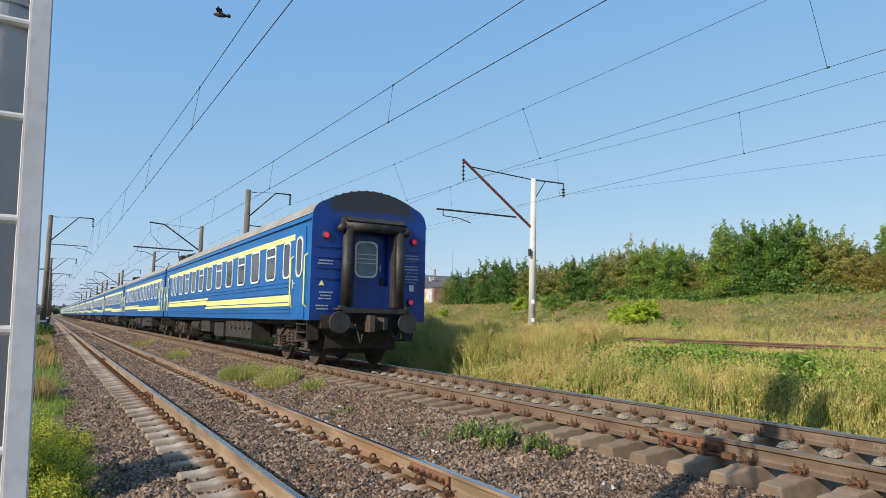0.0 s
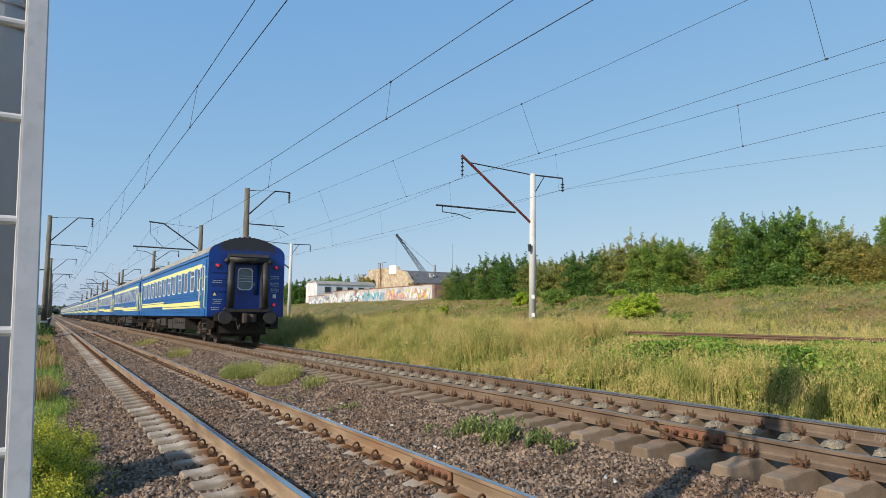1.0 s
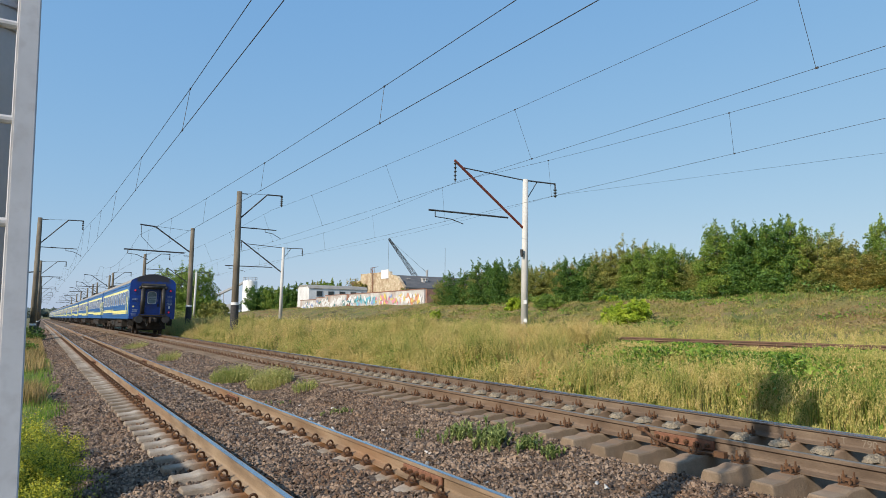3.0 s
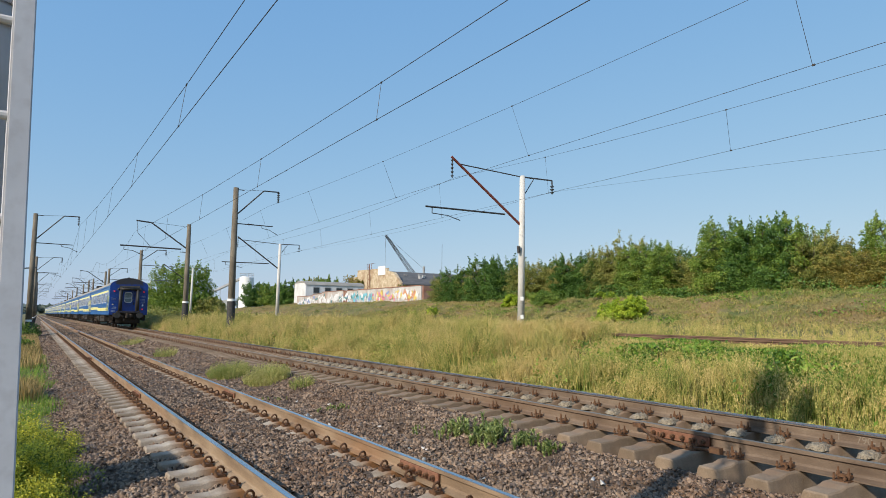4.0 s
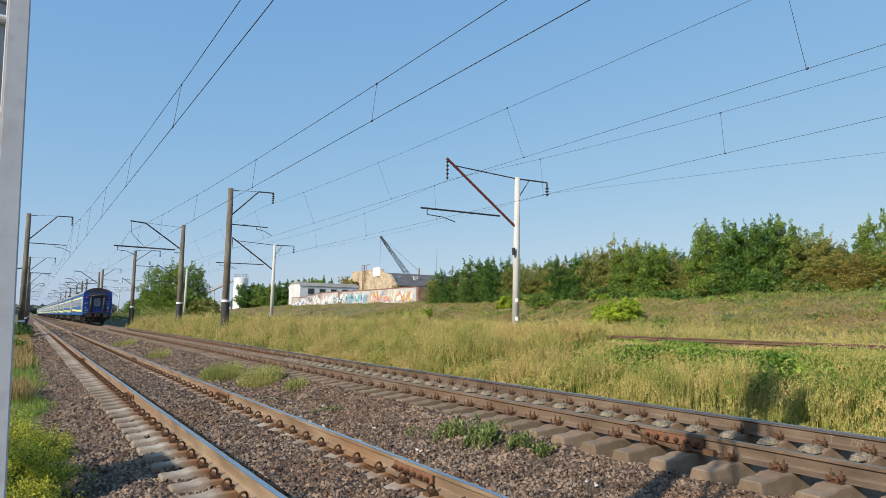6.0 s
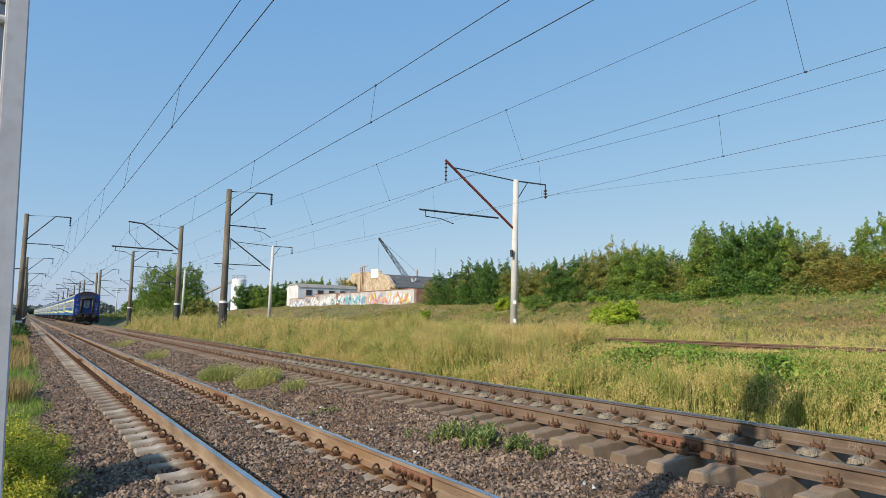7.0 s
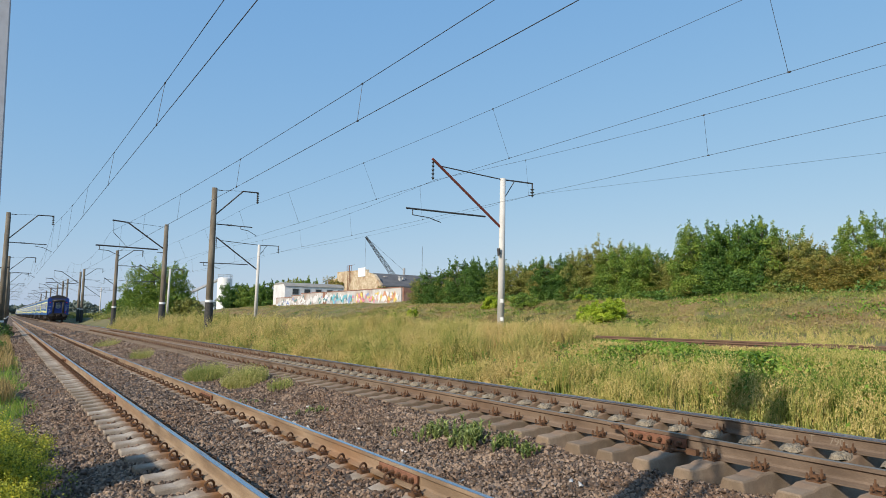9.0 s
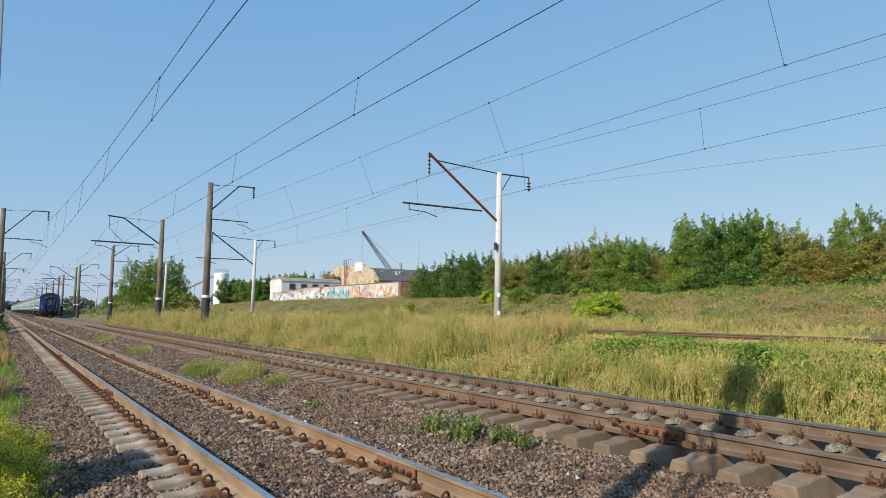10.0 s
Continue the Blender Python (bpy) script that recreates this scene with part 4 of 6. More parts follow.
wire_run(3.0, 8.98, 2.86, 6.2, [-50, 65, 112, 160, 208, 262, 320], 1.72, 9.4, 8.2, 0.0085, "black messenger and contact wires over the near track")
wire_run(7.05, 8.5, 6.95, 6.3, [-50, 62, 102, 141, 171, 205, 262, 300], 1.27, 10.3, 4.3, 0.0085, "black messenger and contact wires over the main track")
wire_run(13.4, 8.95, 14.12, 7.0, [-50, -2, 45.2, 91, 132, 182, 232], 0.36, 9.8, 7.8, 0.006, "thin wires and slanting droppers over the siding")
wire_run(19.4, 9.15, 19.6, 7.13, [-60, -14, 30.6, 75.8, 125.5, 176, 226], 0.7, 9.3, 4.4, 0.0065, "thin wires over the far siding")
feeder = tagged(new("feeder_line"), "single thin feeder cable on the white masts", "overhead line")
bm = bmesh.new()
pts = []
for a, b in zip((-14, 30.6, 75.8, 125.5, 176), (30.6, 75.8, 125.5, 176, 226)):
    pts += [(26.4, a + (b - a) * k / 10, 9.1 - (3.15 * (1 - k / 10) if a < 0 else 0) - (0.0 if a < 0 else 0.35) * 4 * (k / 10) * (1 - k / 10)) for k in range(10)]
strand(bm, pts, 0.005, 4)
part("cable", bm, M["wire"], feeder)

# board added out of view, only to cast the shadow patch by track 1
sign = tagged(new("lineside_board"), "unseen board on a post, added to shadow the near track", "sign")
bm = bmesh.new()
rod(bm, (-3.3, 7.2, -0.5), (-3.3, 7.2, 2.1), 0.03, seg=8)
part("post", bm, M["steel_dark"], sign)
bm = bmesh.new()
cube(bm, (-3.25, 7.2, 2.42), (0.04, 1.2, 0.7))
part("board", bm, M["roof_gray"], sign)

# a passing insect close to the lens
bug = tagged(new("flying_insect"), "small brown winged insect in flight", "insect")
bm = bmesh.new()
bmesh.ops.create_uvsphere(bm, u_segments=12, v_segments=8, radius=1.0, matrix=Matrix.Diagonal((0.0085, 0.0026, 0.0026, 1)))
part("abdomen", bm, M["under"], bug, "dark brown abdomen", True)
bm = bmesh.new()
bmesh.ops.create_uvsphere(bm, u_segments=10, v_segments=6, radius=1.0, matrix=Matrix.Translation((0.0095, 0, 0.0004)) @ Matrix.Diagonal((0.0026, 0.0023, 0.0023, 1)))
part("head", bm, M["black_paint"], bug, "", True)
for s_ in (-1, 1):
    bm = bmesh.new()
    cube(bm, (0.0, s_ * 0.006, 0.003), (0.007, 0.011, 0.0004), Matrix.Rotation(s_ * 0.35, 4, "X"))
    bmesh.ops.bevel(bm, geom=[e_ for e_ in bm.edges if abs((e_.verts[0].co - e_.verts[1].co).z) > 0 and e_.calc_length() < 0.001], offset=0.0025, segments=2, affect="EDGES")
    part("wing", bm, M["soot"], bug)

# ---- plants and loose stones ----
M["leaf_green"] = material("maple_leaves", [(0.065, 0.135, 0.015), (0.155, 0.25, 0.03), (0.28, 0.35, 0.05)], 1.3, 0.6, bump=0, per="island", spread=0.3, fine=0, through=0.16)
M["leaf_dark"] = material("dark_leaves", [(0.030, 0.085, 0.012), (0.075, 0.165, 0.022), (0.15, 0.245, 0.035)], 1.3, 0.6, bump=0, per="island", spread=0.3, fine=0, through=0.16)
M["leaf_olive"] = material("olive_leaves", [(0.11, 0.145, 0.03), (0.235, 0.25, 0.05), (0.37, 0.34, 0.085)], 1.3, 0.6, bump=0, per="island", spread=0.3, fine=0, through=0.16)
M["leaf_orange"] = material("turning_leaves", [(0.135, 0.15, 0.035), (0.28, 0.25, 0.05), (0.43, 0.32, 0.075)], 1.3, 0.6, bump=0, per="island", spread=0.3, fine=0, through=0.16)
M["leaf_lime"] = material("lime_green_leaves", [(0.15, 0.26, 0.014), (0.31, 0.43, 0.024), (0.50, 0.58, 0.05)], 1.8, 0.6, bump=0, per="island", spread=0.45, fine=0, through=0.2)
M["weed"] = material("green_weed_leaves", [(0.07, 0.16, 0.018), (0.17, 0.30, 0.03), (0.30, 0.40, 0.055)], 1.2, 0.65, bump=0, per="island", spread=0.5, fine=0, through=0.3)
M["straw"] = material("tall_grass_stems", [(0.08, 0.145, 0.016), (0.23, 0.255, 0.042), (0.50, 0.39, 0.115)], 2.3, 0.75, bump=0, per="island", spread=0.35, fine=0, through=0.1, stain=(0.50, 0.34, 0.12), stain_scale=0.45, stain_amount=0.7)
M["seed"] = material("grass_seed_heads", [(0.185, 0.23, 0.042), (0.45, 0.395, 0.112), (0.67, 0.505, 0.21)], 2.3, 0.8, bump=0, per="island", spread=0.2, fine=0, through=0.1, stain=(0.64, 0.45, 0.195), stain_scale=0.45, stain_amount=0.75)
M["turf"] = material("short_bank_grass", [(0.085, 0.15, 0.028), (0.23, 0.245, 0.06), (0.34, 0.28, 0.10), (0.34, 0.245, 0.11)], 0.55, 0.8, bump=0, per="island", spread=0.2, fine=0, through=0.1, stain=(0.27, 0.17, 0.085), stain_scale=0.28, stain_amount=0.9)
M["lawn"] = material("fresh_grass", [(0.09, 0.20, 0.02), (0.19, 0.31, 0.035), (0.31, 0.36, 0.07)], 0.6, 0.75, bump=0, per="island", spread=0.5, fine=0, through=0.3)
M["golden"] = material("golden_dry_grass", [(0.20, 0.17, 0.05), (0.36, 0.25, 0.09), (0.46, 0.32, 0.14)], 0.8, 0.8, bump=0, per="island", spread=0.6, fine=0, through=0.25)
M["bark"] = material("brown_bark", [(0.09, 0.07, 0.05), (0.16, 0.13, 0.10)], 5, 0.9, bump_scale=25, bump=0.8)


def blades(base, h, w, lean, az=None):
    """Bent tapering blades: three triangles each."""
    n = len(base)
    az = rng.uniform(0, 2 * np.pi, n) if az is None else az
    face = rng.uniform(0, 2 * np.pi, n)
    out = np.stack([np.cos(az), np.sin(az), 0 * az], -1)
    perp = np.stack([np.cos(face), np.sin(face), 0 * az], -1) * (w / 2)[:, None]
    up = np.array([0, 0, 1.0])
    mid = base + up * (0.55 * h)[:, None] + out * (0.25 * lean * h)[:, None]
    tip = base + up * (h * (1 - 0.25 * lean))[:, None] + out * (lean * h)[:, None]
    v = np.stack([base - perp, base + perp, mid - 0.7 * perp, mid + 0.7 * perp, tip], 1).reshape(-1, 3)
    k = np.arange(n)[:, None] * 5
    f = np.concatenate([k + [0, 1, 3], k + [0, 3, 2], k + [2, 3, 4]], 1).reshape(-1, 3)
    return v, f


def leaves(c, size, ratio=0.6, up=0.5, way=None):
    """Folded leaves: a quad each, base and tip with two flanks."""
    n = len(c)
    d = rng.normal(size=(n, 3)) + (0 if way is None else way)
    d /= np.linalg.norm(d, axis=1)[:, None]
    nrm = rng.normal(size=(n, 3)) + [0, 0, up * 2]
    s = np.cross(d, nrm)
    s /= np.linalg.norm(s, axis=1)[:, None] + 1e-6
    nn = np.cross(s, d)
    L = size[:, None]
    v = np.stack([c - d * L / 2, c + s * L * ratio / 2 + nn * L * 0.08, c + d * L / 2, c - s * L * ratio / 2 + nn * L * 0.08], 1).reshape(-1, 3)
    k = np.arange(n)[:, None] * 4
    return v, np.concatenate([k + [0, 1, 2], k + [0, 2, 3]], 1).reshape(-1, 3)


def flakes(c, size, way):
    """Slim seed scales: a triangle each."""
    n = len(c)
    d = rng.normal(size=(n, 3)) + way
    d *= (size / np.linalg.norm(d, axis=1))[:, None]
    s = np.cross(d, rng.normal(size=(n, 3)))
    s *= (0.21 * size / (np.linalg.norm(s, axis=1) + 1e-9))[:, None]
    return np.stack([c - s, c + s, c + d], 1).reshape(-1, 3), np.arange(3 * n).reshape(-1, 3)


def joined(lists):
    v, f, o = [], [], 0
    for a_, b_ in lists:
        v.append(a_)
        f.append(b_ + o)
        o += len(a_)
    return np.concatenate(v), np.concatenate(f)


def sow(n, x0, x1, y0, y1, keep=None, power=1.0):
    """n places on the land, denser towards y0."""
    x = rng.uniform(x0, x1, n)
    y = y0 + (y1 - y0) * rng.uniform(0, 1, n) ** power
    if keep is not None:
        k = keep(x, y)
        x, y = x[k], y[k]
    return np.stack([x, y, land(x, y)], -1)


def patch(x, y, s=1.0):
    """A slow wave over the ground that makes clumps and bald spots, 0 to 1."""
    return 0.5 + 0.25 * np.sin(x * 1.7 * s + 2.1 * np.sin(y * 0.6 * s)) + 0.25 * np.sin(y * 1.1 * s + 1.7 * np.sin(x * 0.9 * s) + 1)


def stuff(name, lists, mat, label, category):
    v, f = joined(lists)
    return tagged(part(name, array_mesh(name, v, f, mat), None), label, category, kind="stuff")


# the tall dry grass between the main track and the sidings
far_in = lambda x, y: rng.uniform(0, 1, len(x)) < 0.12 + 0.88 * patch(x * 2.2, y * 2.2) ** 1.3
P = np.concatenate([sow(21000, 9.0, 12.9, 2.0, 26, far_in), sow(11000, 9.1, 13.0, 24, 80, far_in, 1.3), sow(6000, 15.2, 18.0, 8, 70, far_in, 1.2), sow(4500, 20.0, 24.5, 10, 80, far_in, 1.2)])
side = smooth(9.0, 9.9, P[:, 0])
tall = (0.28 + 0.52 * side) * (0.36 + 0.72 * patch(P[:, 0] * 2.2, P[:, 1] * 2.2) + 0.32 * patch(P[:, 0] * 6, P[:, 1] * 5)) * np.where(P[:, 1] > 14, 1.22, 1.0) * np.where(P[:, 0] > 14.5, 0.5, 1) * np.where((P[:, 0] > 11.6) & (P[:, 0] < 13.2), np.where(P[:, 1] < 12.5, 0.5, 0.72), 1)
tall = np.where(P[:, 1] < 12.5, np.minimum(tall, np.maximum(0.06, 0.98 - P[:, 2] - 0.03 * (13.2 - P[:, 0]))), tall)
stems, heads = [], []
vigour = rng.choice([0.5, 0.8, 1.0, 1.22], len(P), p=[0.28, 0.3, 0.27, 0.15]) * (0.72 + 0.55 * patch(P[:, 0] * 1.1 + 3, P[:, 1] * 0.7 + 1))
way_, tuft_lean = rng.uniform(0, 6.28, len(P)), rng.uniform(0.0, 0.35, len(P))
for k in range(4):
    j = P + np.stack([rng.normal(0, 0.035, len(P)), rng.normal(0, 0.035, len(P)), 0 * tall], -1)
    h = tall * vigour * rng.uniform(0.75, 1.12, len(P))
    lean = tuft_lean + rng.uniform(0.02, 0.22, len(P))
    az = way_ + rng.normal(0, 0.9, len(P))
    far = 1 + np.clip((P[:, 1] - 18) / 40, 0, 1.2)
    stems.append(blades(j, h, rng.uniform(0.007, 0.015, len(P)) * far, lean, az))
    start = rng.uniform(0.45, 0.7, len(P))
    for q in range(11):
        u = start + (1.02 - start) * (q + rng.uniform(0, 1, len(P))) / 11
        at = j + np.stack([np.cos(az) * lean * h * u ** 1.7, np.sin(az) * lean * h * u ** 1.7, h * u * (1 - 0.25 * lean * u)], -1) + rng.normal(0, 0.012, (len(P), 3)) * far[:, None]
        heads.append(flakes(at, rng.uniform(0.018, 0.042, len(P)) * far * (1.25 - 0.5 * q / 11), np.array([0, 0, 2.2])))
grass = stuff("tall_grass", stems, M["straw"], "tall dry yellow-green grass beside the main track", "grass")
grass_heads = stuff("seed_heads", heads, M["seed"], "straw-coloured feathery seed heads over tall grass", "grass")

# leafy weeds in front of the siding rails
P = np.concatenate([sow(3400, 10.3, 13.0, 3, 11.0, lambda x, y: patch(x * 1.6, y * 1.5 + 2) > 0.36), sow(700, 11.5, 13.0, 9, 13, lambda x, y: patch(x * 2, y * 2) > 0.6), sow(1500, 9.4, 12.6, 3, 40, lambda x, y: patch(x * 2, y * 1.3) > 0.66), sow(1500, 11.2, 13.0, 3, 7.8, lambda x, y: patch(x * 1.6, y * 1.2 + 1) > 0.3), sow(400, 15, 18, 8, 40)])
c = [leaves(np.repeat(P, 14, 0) + np.stack([rng.normal(0, 0.13, 14 * len(P)), rng.normal(0, 0.13, 14 * len(P)), rng.uniform(0.05, 1, 14 * len(P)) * np.repeat(np.minimum(rng.uniform(0.3, 0.75, len(P)), np.maximum(0.10, 0.92 - P[:, 2])), 14)], -1), rng.uniform(0.05, 0.11, 14 * len(P)), 0.58, 0.7)]
weeds = stuff("leafy_weeds", c, M["weed"], "green broad-leaved weeds among the dry grass", "weeds")

# short turf on the embankment
def bare(x, y):
    """Slumped patches of open soil on the bank, 0 to 1."""
    return smooth(0.22, 0.5, patch(x * 0.55 + 1.0, y * 0.42 + 2.2) * patch(x * 1.3, y * 0.9 + 4)) * smooth(26.5, 28.5, x) * (1 - smooth(31.5, 33.5, x))


P = np.concatenate([sow(40000, 24.6, 34.5, 6, 60, lambda x, y: rng.uniform(0, 1, len(x)) < (0.15 + 0.85 * patch(x * 0.8, y * 0.7)) * (1 - 0.9 * bare(x, y))), sow(9000, 25, 42, 50, 125)])
P[:, 2] += 0.06
lists = []
for k in range(4):
    j = P + rng.normal(0, 0.12, P.shape) * [1, 1, 0]
    big = 1 + np.clip((P[:, 1] - 40) / 60, 0, 1)
    lists.append(blades(j, rng.uniform(0.06, 0.26, len(P)) * (0.4 + patch(P[:, 0], P[:, 1], 0.7)), rng.uniform(0.015, 0.04, len(P)) * big, rng.uniform(0.2, 0.9, len(P))))
turf = stuff("bank_grass", lists, M["turf"], "short sun-dried grass tufts on the embankment", "grass")
P = sow(2600, 24.8, 33.5, 6, 60, lambda x, y: patch(x * 0.6 + 3, y * 0.5 + 1) > 0.66)
c = [leaves(np.repeat(P, 12, 0) + rng.normal(0, 0.16, (12 * len(P), 3)) * [1, 1, 0.4] + [0, 0, 0.16], rng.uniform(0.08, 0.18, 12 * len(P)), 0.5, 0.6)]
Q = sow(9000, 24.8, 34.0, 6, 62, lambda x, y: rng.uniform(0, 1, len(x)) < 1 - 0.8 * bare(x, y))
Q[:, 2] += 0.06
c2 = [leaves(np.repeat(Q, 6, 0) + rng.normal(0, 0.13, (6 * len(Q), 3)) * [1, 1, 0.5] + [0, 0, 0.1], rng.uniform(0.05, 0.14, 6 * len(Q)), 0.5, 0.5)]
bank_herbs = stuff("bank_herbs", c2, M["turf"], "low dry brown and olive herbs over the bank", "herbs")
bank_weeds = stuff("bank_weeds", c, M["weed"], "low green weeds scattered over the dry bank", "weeds")

P = sow(1500, 25.2, 33.5, 6, 60, lambda x, y: rng.uniform(0, 1, len(x)) < 0.25 + 0.75 * patch(x * 1.9, y * 1.3))
P = np.repeat(P, 26, 0) + rng.normal(0, 0.13, (26 * len(P), 3)) * [1, 1, 0] + [0, 0, 0.06]
lists = [blades(P, rng.uniform(0.08, 0.3, len(P)), rng.uniform(0.012, 0.03, len(P)), rng.uniform(0.2, 0.9, len(P)))]
bank_tufts = stuff("bank_tufts", lists, M["straw"], "taller yellow-green grass tufts on the embankment", "grass")
P = sow(9000, 31.0, 34.8, 6, 27, lambda x, y: rng.uniform(0, 1, len(x)) < 0.2 + 0.8 * patch(x, y * 0.8))
lists = [blades(P + rng.normal(0, 0.1, P.shape) * [1, 1, 0], rng.uniform(0.12, 0.34, len(P)), rng.uniform(0.015, 0.035, len(P)), rng.uniform(0.1, 0.7, len(P))) for _ in range(3)]
crest_grass = stuff("crest_grass", lists, M["lawn"], "fresh green grass along the embankment's crest", "grass")

# the near verge: fresh grass, flowering weeds, then dry grass
P = np.concatenate([sow(5000, -3.0, 0.75, 4.0, 22, lambda x, y: x < 0.42 + 0.25 * np.sin(y * 1.3), 1.4), sow(1500, -3, 0.6, 22, 34), sow(2500, -5.0, 0.3, -8, 4)])
lists = [blades(P + rng.normal(0, 0.04, P.shape) * [1, 1, 0], rng.uniform(0.06, 0.24, len(P)), rng.uniform(0.006, 0.014, len(P)), rng.uniform(0.1, 0.8, len(P))) for _ in range(5)]
verge = stuff("verge_grass", lists, M["lawn"], "fresh green verge grass beside the near track", "grass")
P = np.concatenate([sow(1500, -1.6, 0.35, 26, 60), sow(350, -1.0, 0.2, 16.5, 19)])
lists = [blades(P + rng.normal(0, 0.08, P.shape) * [1, 1, 0], rng.uniform(0.2, 0.5, len(P)), rng.uniform(0.015, 0.03, len(P)), rng.uniform(0.1, 0.45, len(P))) for _ in range(6)]
dry = stuff("dry_verge_grass", lists, M["golden"], "dry golden grass along the near verge", "grass")


def flowering_weed(n, x, y, r, h, mat, size):
    """Stalks with many small leaves, fuller towards the top."""
    px, py = x + rng.normal(0, r, n), y + rng.normal(0, r, n)
    base = np.stack([px, py, land(px, py)], -1)
    hh = rng.uniform(0.55, 1.0, n) * h
    lean, az = rng.uniform(0.05, 0.35, n), rng.uniform(0, 6.28, n)
    lists = [blades(base, hh, np.full(n, 0.008), lean, az)]
    m = 30
    u = rng.uniform(0.1, 1.0, (n, m)) ** 0.8
    stalk = lambda u: np.repeat(base, u.shape[1], 0) + np.stack([(np.cos(az) * lean * hh)[:, None] * u ** 1.6, (np.sin(az) * lean * hh)[:, None] * u ** 1.6, hh[:, None] * u * 0.95], -1).reshape(-1, 3)
    p = stalk(u) + rng.normal(0, size * 0.8, (n * m, 3))
    lists.append(leaves(p, rng.uniform(0.5, 1.2, n * m) * size * 0.75, 0.4, 0.6))
    q = stalk(rng.uniform(0.78, 1.06, (n, 28))) + rng.normal(0, size * 0.6, (n * 28, 3)) * [1, 1, 0.5]
    return array_mesh("weed", *joined(lists), mat), leaves(q, rng.uniform(0.4, 1.0, n * 28) * size * 0.5, 0.8, 1.5)


def rosette(n, x, y, r, h):
    """A clump of narrow arching leaves in whorls."""
    px, py = x + rng.normal(0, r, n), y + rng.normal(0, r, n)
    base = np.repeat(np.stack([px, py, bed_height(px, py)], -1), 16, 0)
    k = len(base)
    base[:, 2] += rng.uniform(0, 0.55, k) * h * np.repeat(rng.uniform(0.5, 1, n), 16)
    return array_mesh("rosette", *blades(base, rng.uniform(0.16, 0.36, k) * h, rng.uniform(0.014, 0.028, k), rng.uniform(0.5, 1.6, k)), M["sage"])


M["herb"] = material("verge_herb_leaves", [(0.075, 0.13, 0.014), (0.19, 0.24, 0.022), (0.37, 0.385, 0.04)], 1.4, 0.65, bump=0, per="island", spread=0.8, fine=0, through=0.3)
M["blossom"] = material("yellow_blossom", [(0.34, 0.36, 0.025), (0.52, 0.48, 0.03), (0.62, 0.55, 0.05)], 2, 0.7, bump=0, per="island", spread=0.6, fine=0, through=0.25)
M["sage"] = material("grey_green_leaves", [(0.11, 0.165, 0.04), (0.22, 0.28, 0.075), (0.37, 0.41, 0.14)], 2, 0.65, bump=0, per="island", spread=0.8, fine=0, through=0.25)
M["tuft"] = material("yellow_green_tuft", [(0.19, 0.24, 0.05), (0.36, 0.36, 0.10), (0.52, 0.46, 0.18)], 0.8, 0.75, bump=0, per="island", spread=0.6, fine=0, through=0.3)
for x, y, r, h, n in ((-0.05, 8.0, 0.2, 0.62, 110), (-0.3, 9.2, 0.25, 0.66, 110), (0.0, 10.2, 0.2, 0.5, 80), (0.1, 7.0, 0.18, 0.45, 70), (-0.4, 11.3, 0.25, 0.55, 80), (0.2, 6.2, 0.15, 0.32, 50), (0.3, 7.9, 0.12, 0.4, 60), (0.28, 9.0, 0.13, 0.42, 60), (-0.7, 8.2, 0.25, 0.7, 90), (0.35, 10.4, 0.14, 0.3, 40)):
    leafage, tops = flowering_weed(n, x, y, r, h, M["herb"], 0.05)
    o = part("flowering_weed", leafage, None)
    part("blossom", array_mesh("blossom", *tops, M["blossom"]), None, o, "clusters of small yellow flowers")
    tagged(o, "yellow-green flowering weed on the verge", "weed", "verge weeds")
bed_old = land
land = lambda x, y: bed(x)
for x, y, r, h, n in ((5.12, 7.25, 0.12, 0.3, 40), (5.04, 6.98, 0.09, 0.27, 28), (4.98, 7.75, 0.12, 0.26, 34), (5.17, 6.55, 0.07, 0.24, 22), (5.19, 6.12, 0.06, 0.2, 18), (4.75, 8.4, 0.08, 0.12, 8), (4.7, 11.3, 0.12, 0.14, 14), (4.2, 13.2, 0.09, 0.12, 7)):
    o = part("track_weed", rosette(n, x, y, r, h), None)
    tagged(o, "grey-green weed rooted in ballast between the tracks", "weed", "weeds between the tracks", "stuff")
for x, y, r, n in ((4.62, 18.6, 0.5, 230), (4.93, 16.2, 0.48, 250), (5.1, 14.2, 0.25, 40), (4.6, 28.5, 0.4, 70), (4.7, 40, 0.6, 70)):
    a_, q = rng.uniform(0, 6.28, n * 9), np.sqrt(rng.uniform(0, 1, n * 9))
    px, py = x + r * 1.05 * q * np.cos(a_), y + r * 1.6 * q * np.sin(a_)
    base = np.stack([px, py, bed_height(px, py)], -1)
    h = rng.uniform(0.18, 0.44, len(px)) * (1.1 - 0.75 * q ** 2) * (1 if n > 60 else 0.6)
    lean = rng.uniform(0.1, 0.6, len(px))
    at = base + np.stack([np.cos(a_) * lean * h, np.sin(a_) * lean * h, h * (1 - 0.25 * lean)], -1)
    v, f = joined([blades(base, h, rng.uniform(0.006, 0.013, len(px)), lean, a_), leaves(at, rng.uniform(0.02, 0.05, len(px)), 0.4, 0.1, np.array([0, 0, 1.0]))])
    tagged(part("grass_tuft", array_mesh("tuft", v, f, M["tuft"]), None), "pale dry grass tuft in ballast between the tracks", "grass", "tufts between the tracks", "stuff")
land = bed_old


